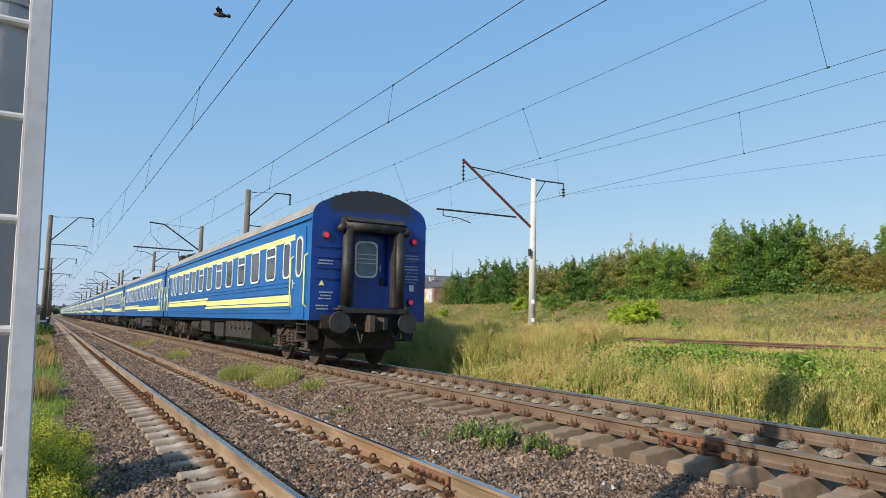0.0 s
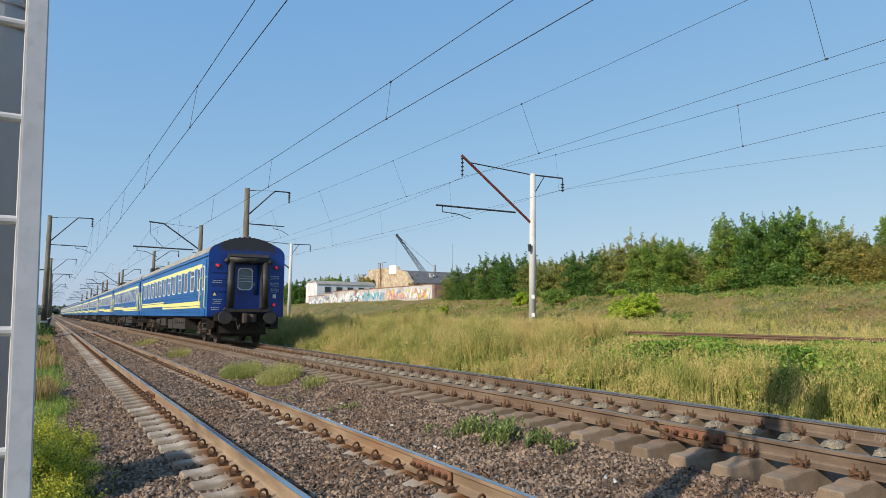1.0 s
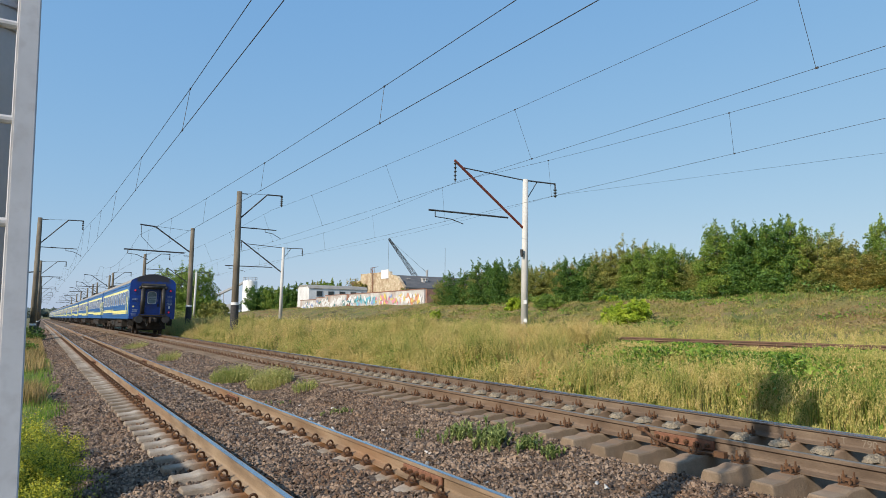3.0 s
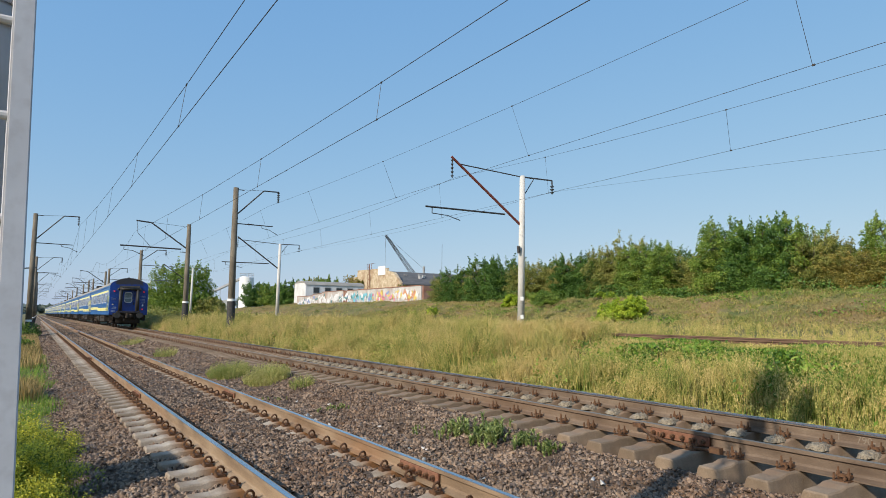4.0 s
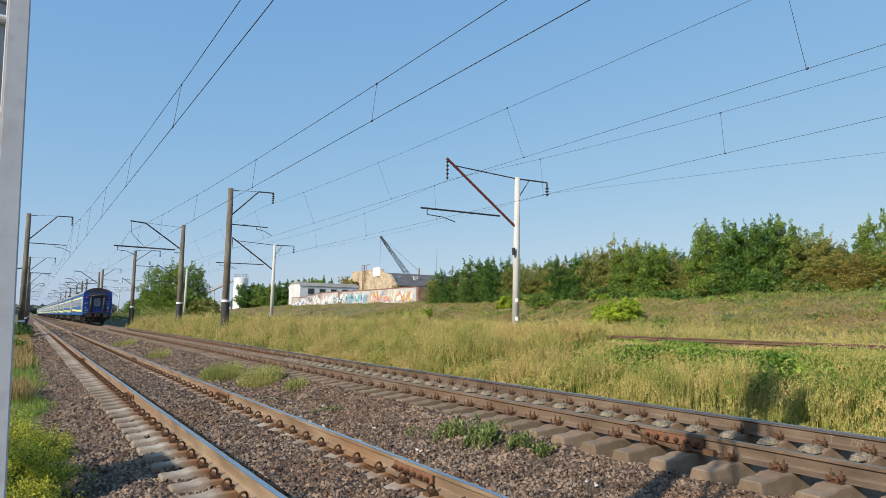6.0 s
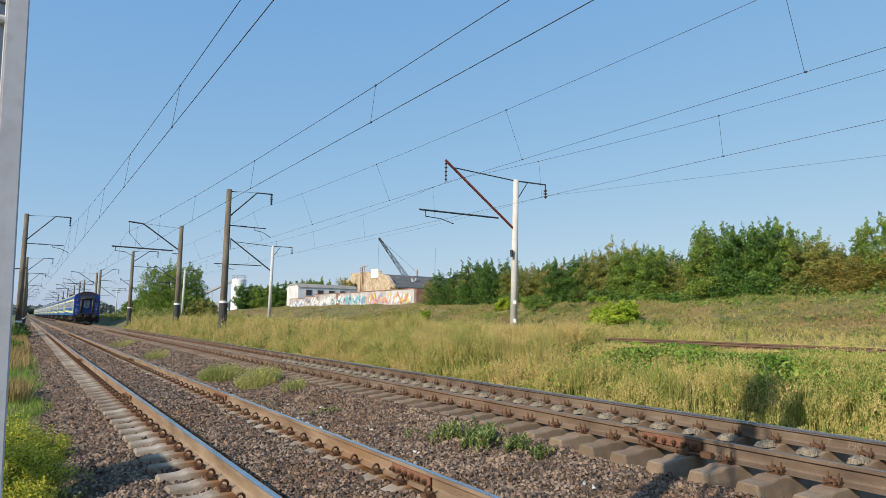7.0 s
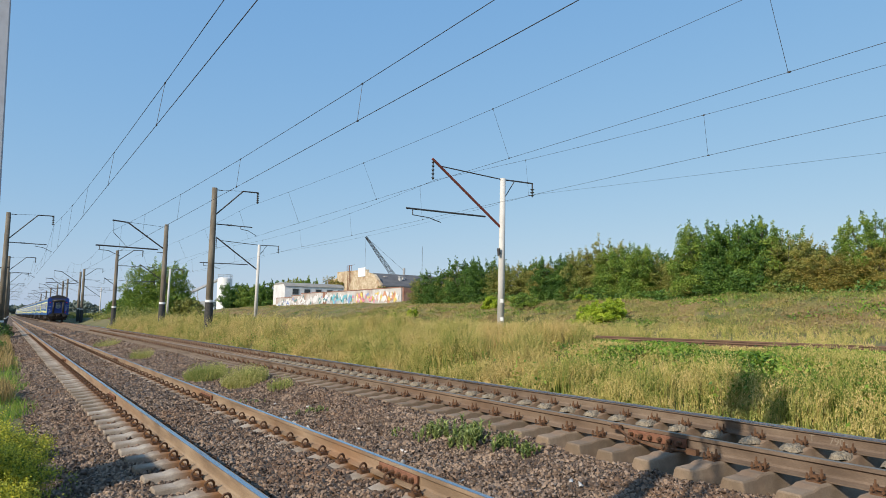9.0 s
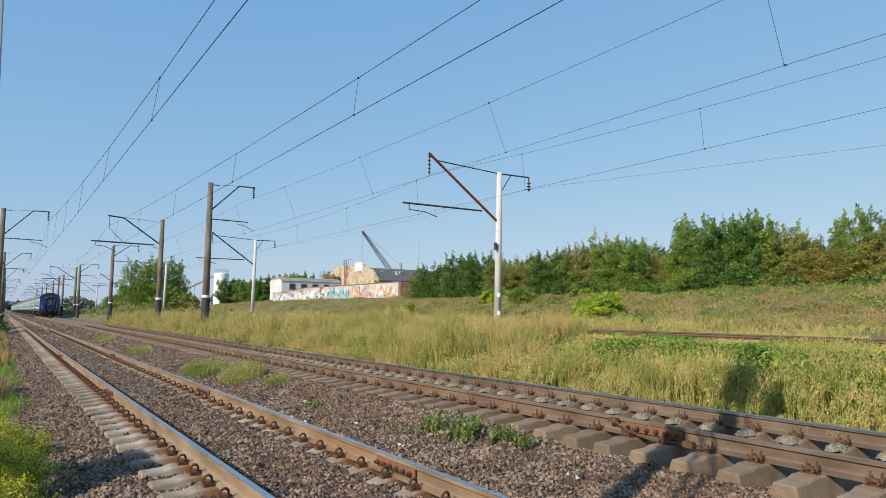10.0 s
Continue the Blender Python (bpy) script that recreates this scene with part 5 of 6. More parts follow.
# ---- trees and bushes ----
def leaf_tris(c, size, up=0.6):
    """Small pointed leaves: a triangle each."""
    n = len(c)
    d = rng.normal(size=(n, 3)) + [0, 0, -0.25]
    d *= (size / np.linalg.norm(d, axis=1))[:, None]
    w = np.cross(d, rng.normal(size=(n, 3)) + [0, 0, up * 2])
    w *= (0.42 * size / (np.linalg.norm(w, axis=1) + 1e-9))[:, None]
    return np.stack([c - w, c + w, c + d], 1).reshape(-1, 3), np.arange(3 * n).reshape(-1, 3)


def tree_mesh(h, r, n, size, low=0.12, tops=9, spread=0.55):
    """Upright shoots that fan from the foot, each with side twigs that end in leafy sprays; returns the arrays and the shoots' tips."""
    tips, cs = [], []
    for i in range(tops):
        a_, q = rng.uniform(0, 6.28), r * 0.78 * math.sqrt((i + 0.5) / tops)
        x, y, z = q * math.cos(a_), q * math.sin(a_), h * rng.uniform(0.80, 0.98) * (1 - 0.22 * (q / r) ** 2)
        tips.append((x, y, z))
        for k in range(17):
            u = low + (0.96 - low) * (k + rng.uniform(0, 1)) / 17
            b_, reach = rng.uniform(0, 6.28), r * 0.46 * (1.02 - u ** 2.2) ** 0.8 * rng.uniform(0.35, 1.0) + 0.03 * r
            t_ = spread + (1 - spread) * u
            cs.append((x * t_ + reach * math.cos(b_), y * t_ + reach * math.sin(b_), z * u + 0.25 * reach, r * (0.075 + 0.12 * (1 - u) * rng.uniform(0.6, 1.2))))
        for k in range(6):
            cs.append((x * (1 + 0.02 * k) + rng.normal(0, 0.02 * r), y * (1 + 0.02 * k) + rng.normal(0, 0.02 * r), z * (0.93 + 0.032 * k), r * (0.055 - 0.006 * k)))
    cs = np.array(cs)
    p_ = cs[:, 3] ** 1.8
    k = rng.choice(len(cs), n, p=p_ / p_.sum())
    d = rng.normal(size=(n, 3))
    d *= (rng.uniform(0.35, 1.0, n) ** 0.6 / np.linalg.norm(d, axis=1))[:, None]
    c = cs[k, :3] + d * cs[k, 3:] * [1.15, 1.15, 0.8]
    c[:, 2] = np.maximum(c[:, 2], 0.05)
    return leaf_tris(c, rng.uniform(0.6, 1.4, n) * size), tips


def tree(name, h, r, n, size, mat, label, low=0.06, category="tree", tops=12):
    ob = tagged(new(name), label, category)
    (v, f), tips = tree_mesh(h, r, n, size, low, tops, 0.55 if category == "tree" else 0.9)
    part("crown", array_mesh("crown", v, f, mat), None, ob)
    bm = bmesh.new()
    rod(bm, (0, 0, -0.3), (0, 0, h * 0.3), (0.021 if category == "tree" else 0.008) * h, (0.012 if category == "tree" else 0.005) * h, seg=8)
    part("trunk", bm, M["bark"], ob)
    for x, y, z in tips[:7]:
        bm = bmesh.new()
        rod(bm, (0, 0, h * 0.18), (x * 0.6, y * 0.6, z * 0.6), 0.012 * h * 0.6, 0.006 * h, seg=6)
        rod(bm, (x * 0.6, y * 0.6, z * 0.6), (x, y, z * 0.96), 0.006 * h, 0.003 * h, seg=5)
        part("limb", bm, M["bark"], ob)
    return ob


def place(ob, x, y, turn, s, z=None, sz=None):
    ob.location = (x, y, (float(bed_old(x, y)) if z is None else z))
    ob.rotation_euler = (0, 0, turn)
    ob.scale = (s, s, s if sz is None else sz)


KINDS = {
    "g": tree("maple_tree", 4.2, 2.4, 30000, 0.082, M["leaf_green"], "bushy green young maple on the embankment"),
    "d": tree("maple_tree", 4.2, 2.4, 32000, 0.084, M["leaf_dark"], "dense dark-green tree on the embankment"),
    "o": tree("acacia_tree", 4.2, 2.3, 30000, 0.074, M["leaf_olive"], "thin olive-green tree with an airy top"),
    "r": tree("acacia_tree", 4.2, 2.3, 29000, 0.074, M["leaf_orange"], "tree with leaves turning orange-brown"),
}
used = set()
turn = 0.4
for kind, x, y, top in (("o", 35.5, 57.5, 6.0), ("d", 35.2, 54.6, 6.6), ("o", 35.8, 52.2, 6.9), ("d", 35, 49.8, 7.4), ("d", 35.6, 47.4, 7.2), ("o", 36, 45.2, 6.5), ("o", 35.3, 43.2, 6.4), ("o", 36.4, 41.3, 6.6), ("r", 35.6, 39.6, 6.3),
                        ("d", 35.0, 37.8, 6.6), ("d", 35.4, 36.4, 6.7), ("o", 35.6, 34.9, 7.2), ("o", 35.4, 33.4, 7.7), ("g", 35.2, 31.8, 6.8), ("g", 35.0, 30.2, 6.8), ("o", 35.8, 28.7, 5.9), ("o", 36.0, 27.2, 5.8), ("o", 35.0, 26.0, 6.7), ("g", 34.8, 24.9, 7.8),
                        ("d", 35.0, 23.7, 7.4), ("d", 34.8, 22.4, 7.6), ("g", 35.2, 21.2, 7.5), ("o", 35.0, 20.0, 6.6), ("o", 35.6, 19.0, 6.2), ("r", 35.0, 17.9, 5.4), ("r", 35.4, 16.8, 5.4), ("g", 36.4, 16.1, 7.3), ("o", 36.8, 14.6, 7.1), ("r", 35, 14.8, 5.8), ("g", 38, 12.5, 7.0),
                        ("d", 39, 51, 6.8), ("d", 39, 46, 6.9), ("o", 39.5, 40.5, 6.8), ("d", 39.5, 36, 7.0), ("d", 39, 32.5, 7.2), ("d", 39, 29, 5.8), ("d", 39, 24.5, 7.0), ("d", 39, 20, 6.4), ("d", 38.5, 16.5, 5.5), ("o", 38, 10, 7)):
    ob = KINDS[kind]
    if kind in used:
        ob = copy_thing(ob, Matrix())
    used.add(kind)
    g = float(bed_old(x, y))
    s = (top - g) / 4.25
    place(ob, x, y, turn, 0.4 * s + 0.6, None, s * 0.98)
    turn += 2.4
for x, y, w, h in ((26.6, 26.0, 1.0, 1.2), (26.9, 24.9, 0.95, 1.3), (30.0, 39.6, 0.95, 1.0), (33.2, 33.2, 0.9, 0.6), (26.6, 45, 0.5, 0.7), (26.2, 47.4, 0.5, 0.7)):
    o = tree("bush", h, w, 20000, 0.07, M["leaf_lime"], "bright yellow-green bush on the dry bank", 0.02, "bush", 7)
    place(o, x, y, x, 1.0)
for x, y, w, h in ((30.6, 36.2, 1.2, 1.15), (33.2, 29, 1.2, 0.7), (33, 39, 1.3, 1.0)):
    o = tree("bush", h, w, 9000, 0.07, M["leaf_green"], "low green bush on the dry bank", 0.02, "bush", 7)
    place(o, x, y, x, 1.0)
for x, y, w, h, mk in ((24.5, 140, 7.0, 11.5, "leaf_green"), (26, 131, 3.0, 4.6, "leaf_green"), (22.5, 146, 3.5, 6.5, "leaf_green"), (27, 121, 3.0, 3.3, "leaf_olive"), (26.5, 112, 2.2, 2.2, "leaf_olive"),
                       (42, 147, 4.2, 5.8, "leaf_dark"), (43, 139, 3.8, 5.0, "leaf_green"), (43, 127, 3.6, 5.2, "leaf_dark"), (46, 122, 4, 5.4, "leaf_green"),
                       (52, 140, 3.0, 7.0, "leaf_olive"), (53, 132, 2.4, 6.6, "leaf_green"), (62, 285, 5, 9, "leaf_green"), (40, 200, 6, 6, "leaf_green"), (36, 230, 8, 7, "leaf_dark"),
                       (-5, 62, 2.5, 6.5, "leaf_dark"), (-7, 75, 3, 7.5, "leaf_dark"), (-0.6, 58, 0.6, 1.3, "leaf_green"), (0.2, 62, 0.6, 1.2, "leaf_dark"), (-0.3, 40, 0.5, 0.6, "leaf_green"),
                       (58, 150, 3, 6.4, "leaf_olive"), (24.5, 178, 4, 4.5, "leaf_dark"), (26, 200, 5, 5, "leaf_green")):
    o = tree("tree" if h > 3 else "bush", h, w, (60000 if h > 8 else 17000) if h > 3 else 1600, (0.2 if h > 8 else 0.23) if h > 3 else 0.08, M[mk], "leafy green tree standing beyond the sidings" if h > 3 else "small green bush beside the mast foot", 0.05, "tree" if h > 3 else "bush", 22 if h > 8 else 12)
    place(o, x, y, x, 1.0, None if y < 120 else min(float(bed_old(x, y)), 3.4))

# undergrowth below the trees
n = 40000
y_ = rng.uniform(9, 58, n)
x_ = 34.3 + 1.4 * rng.normal(0, 0.5, n) + smooth(36, 54, y_) * 0.8
c = np.stack([x_, y_, land(x_, y_) + rng.uniform(0, 1, n) ** 1.3 * (0.3 + 1.0 * patch(x_ * 0.2, y_, 0.9))], -1)
v, f = leaf_tris(c, rng.uniform(0.08, 0.17, n))
tagged(part("undergrowth", array_mesh("undergrowth", v, f, M["leaf_dark"]), None), "dark leafy undergrowth below the trees", "undergrowth", kind="stuff")

# rough scrub beside the line, beyond the tall grass
P = sow(1100, 12.0, 24.0, 78, 210, lambda x, y: patch(x * 0.5, y * 0.25) > 0.4, 1.2)
h = rng.uniform(0.3, 1.0, len(P)) * (0.5 + 1.6 * patch(P[:, 0] * 0.4, P[:, 1] * 0.2) ** 2)
c = np.repeat(P, 45, 0) + rng.normal(0, 1, (45 * len(P), 3)) * [0.55, 0.55, 0] + np.stack([np.zeros(45 * len(P)), np.zeros(45 * len(P)), rng.uniform(0, 1, 45 * len(P)) ** 0.8 * np.repeat(h, 45)], -1)
v, f = leaf_tris(c, rng.uniform(0.12, 0.26, len(c)))
tagged(part("lineside_scrub", array_mesh("scrub", v, f, M["leaf_olive"]), None), "low olive scrub beside the far tracks", "scrub", kind="stuff")

# woods at the edge of sight, aerial haze mixed into their base colour
M["woods"] = material("distant_woods_haze_tint", [(0.09, 0.12, 0.10), (0.14, 0.17, 0.15)], 0.02, 0.9, bump=0, per="island", spread=0.5)
n = 46000
a_ = np.where(rng.uniform(0, 1, n) < 0.55, rng.uniform(-0.22, 0.22, n), rng.uniform(-0.5, 0.9, n))
d_ = rng.uniform(420, 760, n)
c = np.stack([d_ * np.sin(a_), d_ * np.cos(a_), rng.uniform(0, 1, n) * (5 + 4 * np.sin(a_ * 31) + 3 * np.sin(a_ * 77 + 1))], -1)
c[:, 2] = np.abs(c[:, 2])
clear = (np.abs(c[:, 0] - 6) > 14)
v, f = leaves(c[clear], rng.uniform(1.2, 3.0, clear.sum()), 0.8, 0.2)
tagged(part("far_woods", array_mesh("woods", v, f, M["woods"]), None), "line of distant woods along the railway, haze put into the colour", "woods", kind="stuff")
v, f = leaves(np.stack([rng.uniform(-420, 120, 3000), rng.uniform(1500, 1700, 3000), rng.uniform(0, 1, 3000) * 13], -1), rng.uniform(14, 26, 3000), 0.8, 0.1)
tagged(part("far_hill_woods", array_mesh("woods", v, f, M["woods"]), None), "wooded rise on the horizon, haze put into the colour", "woods", kind="stuff")

# ---- loose stones ----
STONE = np.array([(-1, -0.7, -0.6), (1, -0.8, -0.6), (0.9, 0.8, -0.6), (-0.9, 0.7, -0.6), (-0.55, 0.1, 0.6), (0.5, -0.1, 0.7)]) * 0.6
STONE_F = np.array([(0, 1, 5), (0, 5, 4), (1, 2, 5), (2, 3, 4), (2, 4, 5), (3, 0, 4)])


def stones(p, size):
    n = len(p)
    q = rng.normal(size=(n, 4)) * [1, 0.32, 0.32, 1]
    q /= np.linalg.norm(q, axis=1)[:, None]
    w, x, y, z = q.T
    R_ = np.stack([1 - 2 * (y * y + z * z), 2 * (x * y - z * w), 2 * (x * z + y * w), 2 * (x * y + z * w), 1 - 2 * (x * x + z * z), 2 * (y * z - x * w), 2 * (x * z - y * w), 2 * (y * z + x * w), 1 - 2 * (x * x + y * y)], -1).reshape(n, 3, 3)
    s = STONE[None] * rng.uniform(0.65, 1.3, (n, 6, 3)) * (size[:, None, None] * rng.uniform(0.65, 1.4, (n, 1, 3)))
    v = np.einsum("nij,nkj->nki", R_, s) + p[:, None]
    f = STONE_F[None] + (np.arange(n) * 6)[:, None, None]
    return v.reshape(-1, 3), f.reshape(-1, 3)


def stone_places(n, x0, x1, y0, y1, power):
    x = rng.uniform(x0, x1, n)
    y = y0 + (y1 - y0) * rng.uniform(0, 1, n) ** power
    on_rail = (np.abs(np.abs(x - T1) - HALF) < 0.10) | (np.abs(np.abs(x - T2) - HALF) < 0.13)
    x, y = x[~on_rail], y[~on_rail]
    return np.stack([x, y, bed_height(x, y) + rng.uniform(-0.012, 0.018, len(x))], -1)


def off_sleepers(p):
    """Leaves the tops of the sleepers bare."""
    one = (np.abs(((p[:, 1] - 0.066) / 0.547 + 0.5) % 1 - 0.5) * 0.547 < 0.13) & (np.abs(p[:, 0] - T1) < 1.32) & (np.abs(p[:, 0] - T1) > 0.45)
    two = (np.abs(((p[:, 1] - 0.18) / 0.508 + 0.5) % 1 - 0.5) * 0.508 < 0.14) & (np.abs(p[:, 0] - T2) < 1.38)
    return p[~(one | two)]


P = off_sleepers(np.concatenate([stone_places(125000, 0.25, 8.9, 3.2, 15, 1.35), stone_places(16000, 0.3, 8.9, -9, 3.2, 1.0), stone_places(50000, 0.4, 8.9, 14, 48, 1.4), stone_places(16000, 0.5, 8.9, 44, 120, 1.3)]))
sz = rng.uniform(0.018, 0.039, len(P)) * np.clip(1 + (P[:, 1] - 12) / 30, 1, 3.2)
v, f = stones(P, sz)
tagged(part("ballast_stones", array_mesh("stones", v, f, M["stone"]), None), "loose brown and grey crushed ballast stones", "stones", kind="stuff")
P = np.concatenate([stone_places(20, 3.65, 4.6, 5, 14, 1.0), stone_places(75, 3.62, 4.05, 5.5, 19, 1.0), stone_places(26, 1.3, 1.75, 4.7, 5.3, 1.0)])
for p in np.concatenate([P, np.array([(4.86, 4.93, -0.15), (4.9, 5.1, -0.15), (4.7, 8.4, -0.17), (4.73, 11.7, -0.16)])]):
    v, f = stones(np.zeros((1, 3)), np.array([rng.uniform(0.03, 0.06)]))
    o = part("pale_stone", array_mesh("pale_stone", v, f, M["white_stone"]), None, ballast)
    o.location = (p[0], p[1], p[2] + 0.015)
for p in off_sleepers(stone_places(330, 3.4, 5.4, 4.4, 9, 1.0))[:230]:
    v, f = stones(np.zeros((1, 3)), np.array([rng.uniform(0.028, 0.05)]))
    o = part("stone", array_mesh("stone", v, f, M["stone"]), None, ballast)
    o.location = (p[0], p[1], p[2] + 0.012)

# ---- buildings beyond the embankment ----
M["plaster_old"] = material("peeling_whitewashed_wall", [(0.42, 0.40, 0.38), (0.58, 0.56, 0.54)], 0.8, 0.9, bump_scale=8, stain=(0.30, 0.16, 0.10), stain_scale=0.35, stain_amount=0.7)
M["brick"] = material("weathered_red_brick", [(0.20, 0.09, 0.06), (0.32, 0.17, 0.12)], 2.5, 0.9, bump_scale=10, stain=(0.35, 0.30, 0.26), stain_scale=0.7, stain_amount=0.25)
M["ochre"] = material("sunlit_ochre_plaster", [(0.40, 0.31, 0.19), (0.50, 0.40, 0.27), (0.64, 0.54, 0.40)], 1.6, 0.9, bump_scale=4, fine=0.5, stain=(0.30, 0.18, 0.10), stain_scale=0.5, stain_amount=0.85)
M["roof_dark"] = material("dark_felt_roof", [(0.08, 0.08, 0.085), (0.13, 0.125, 0.12)], 0.8, 0.9, bump_scale=5)
M["trailer"] = material("white_cladding", [(0.60, 0.60, 0.60), (0.70, 0.70, 0.70)], 0.6, 0.7, bump_scale=6, bump=0.15, stain=(0.40, 0.38, 0.36), stain_scale=0.5)
M["galv"] = material("dull_grey_sheet", [(0.30, 0.31, 0.32), (0.40, 0.41, 0.42)], 1.0, 0.6, 0.3)
PAINTS = [material("spray_" + nm, [tuple(0.8 * q for q in c_), c_], 1.5, 0.8, bump=0, fine=0.15) for nm, c_ in (("pink", (0.70, 0.28, 0.36)), ("cyan", (0.20, 0.52, 0.62)), ("teal", (0.10, 0.26, 0.27)), ("white", (0.75, 0.75, 0.75)), ("yellow", (0.70, 0.55, 0.15)), ("blue", (0.25, 0.33, 0.55)), ("orange", (0.62, 0.30, 0.18)))]

wall = tagged(new("yard_wall"), "old whitewashed yard wall covered with graffiti", "wall")
for y0, y1, z1, mt in ((70.6, 93.0, 5.3, "plaster_old"), (93.0, 94.4, 5.25, "brick"), (94.4, 103.2, 5.35, "plaster_old"), (103.2, 107.5, 5.1, "plaster_old"), (107.5, 115.2, 4.85, "plaster_old")):
    bm = bmesh.new()
    cube(bm, (40.15, (y0 + y1) / 2, (z1 + 2.4) / 2), (0.3, y1 - y0 - 0.02, z1 - 2.4))
    part("wall_panel", bm, M[mt], wall)
    bm = bmesh.new()
    cube(bm, (40.15, (y0 + y1) / 2, z1 + 0.05), (0.42, y1 - y0 - 0.02, 0.1))
    part("coping", bm, M["brick"], wall, "red-brown brick coping")
bm = bmesh.new()
cube(bm, (43.2, 70.45, 3.85), (6.0, 0.3, 2.9))
part("brick_return", bm, M["brick"], wall, "bare red brick side wall")
rr = random.Random(11)


def spray(y, z, w, h, mat, x):
    """A swept letter-like stroke or blob on the wall's face."""
    bm = bmesh.new()
    n = 9
    ph, k = rr.uniform(0, 6.28), rr.choice((2, 3))
    top, low = [], []
    for i in range(n):
        u = i / (n - 1)
        c_ = 0.14 * h * math.sin(ph + u * k * math.pi)
        t_ = h * 0.6 * (0.3 + 0.6 * math.sin(u * math.pi)) * rr.uniform(0.5, 1.1)
        top.append(bm.verts.new((x, y + (u - 0.5) * w, z + c_ + t_ / 2)))
        low.append(bm.verts.new((x, y + (u - 0.5) * w, z + c_ - t_ / 2)))
    for i in range(n - 1):
        bm.faces.new((top[i], top[i + 1], low[i + 1], low[i]))
    part("graffiti_stroke", bm, mat, wall)


for i in range(190):
    y = 71.2 + 43 * rr.random() ** 1.25
    z = rr.uniform(3.75, 4.75) if y < 107 else rr.uniform(3.5, 4.4)
    if y < 78:
        m_ = rr.choice((0, 4, 3, 4, 6, 3))
    elif y < 84:
        m_ = rr.choice((0, 0, 3, 6, 4, 5))
    elif y < 92:
        m_ = rr.choice((1, 2, 3, 1, 5))
    else:
        m_ = rr.choice((5, 3, 3, 2)) if rr.random() < 0.6 else 3
    spray(y, z, rr.uniform(0.4, 1.3), rr.uniform(0.5, 1.6), PAINTS[m_], 39.992 - 0.0006 * i)

trailer = tagged(new("site_trailer"), "long white clad trailer hut with a rounded roof behind the wall", "trailer")
bm = bmesh.new()
extrude_profile(bm, [(-3.0, 3.4), (3.0, 3.4), (3.0, 7.2), (2.6, 7.55), (1.5, 7.75), (-1.5, 7.75), (-2.6, 7.55), (-3.0, 7.2)], 0, 11.4)
bmesh.ops.transform(bm, matrix=Matrix.Translation((41.6, 118.4, 0)) @ Matrix.Rotation(-math.pi / 2, 4, "Z"), verts=bm.verts)
part("body", bm, M["trailer"], trailer)
for i in range(5):
    bm = bmesh.new()
    cube(bm, (43.6 + 2.2 * i, 115.38, 6.2), (1.2, 0.06, 1.1))
    w_ = part("window", bm, M["galv"], trailer)
    bm = bmesh.new()
    cube(bm, (43.6 + 2.2 * i, 115.34, 6.2), (1.0, 0.03, 0.9))
    part("pane", bm, M["window_dark"], w_)
bm = bmesh.new()
extrude_profile(bm, [(-3.15, 7.15), (-2.65, 7.6), (-1.5, 7.84), (1.5, 7.84), (2.65, 7.6), (3.15, 7.15), (3.0, 7.15), (2.6, 7.54), (-2.6, 7.54), (-3.0, 7.15)], -0.1, 11.5)
bmesh.ops.transform(bm, matrix=Matrix.Translation((41.6, 118.4, 0)) @ Matrix.Rotation(-math.pi / 2, 4, "Z"), verts=bm.verts)
part("roof", bm, M["roof_gray"], trailer)

shed = tagged(new("workshop_building"), "ochre workshop with a stepped gable and a dark roof", "building")
bm = bmesh.new()
prof = [(113.8, 2.5), (113.8, 8.0), (116.9, 10.2), (119.9, 10.7), (120.1, 11.3), (134.0, 11.5), (134.2, 10.2), (137.3, 10.0), (137.5, 9.1), (141.5, 8.9), (141.5, 2.5)]
A = [bm.verts.new((60, y, z)) for y, z in prof]
B = [bm.verts.new((60.6, y, z)) for y, z in prof]
for i in range(len(prof)):
    bm.faces.new((A[i], A[(i + 1) % len(prof)], B[(i + 1) % len(prof)], B[i]))
bm.faces.new(A)
bm.faces.new(B)
part("gable_wall", bm, M["ochre"], shed, "stepped ochre plaster gable, plaster peeling")
bm = bmesh.new()
cube(bm, (75.2, 114.2, 5.2), (29, 0.5, 5.5))
part("side_wall", bm, M["brick"], shed, "shaded brick side wall under the eaves")
bm = bmesh.new()
for z0, y0, y1 in ((0, 113.4, 122),):
    v_ = [bm.verts.new(p) for p in ((60.3, y0, 7.9), (90, y0, 7.9), (90, y1, 10.8), (60.3, y1, 10.8))]
    w_ = [bm.verts.new((p.co.x, p.co.y, p.co.z - 0.25)) for p in v_]
    for i in range(4):
        bm.faces.new((v_[i], v_[(i + 1) % 4], w_[(i + 1) % 4], w_[i]))
    bm.faces.new(v_)
    bm.faces.new(w_)
part("roof", bm, M["roof_dark"], shed, "dark felt roof")
bm = bmesh.new()
cube(bm, (75.2, 131, 6.0), (29, 19, 8))
part("rear_block", bm, M["brick"], shed)
bm = bmesh.new()
cube(bm, (59.95, 122.05, 10.85), (0.12, 3.2, 1.8))
part("sign_board", bm, M["white_paint"], shed, "blank white board on the parapet")
fire = new("fire_ladder")
fire.parent = shed
for y in (127.3, 128.1):
    bm = bmesh.new()
    rod(bm, (59.7, y, 5.0), (59.7, y, 12.4), 0.06, seg=5)
    part("ladder_rail", bm, M["rust"], fire)
for k in range(14):
    bm = bmesh.new()
    rod(bm, (59.7, 127.3, 5.3 + 0.5 * k), (59.7, 128.1, 5.3 + 0.5 * k), 0.04, seg=5)
    part("rung", bm, M["rust"], fire)
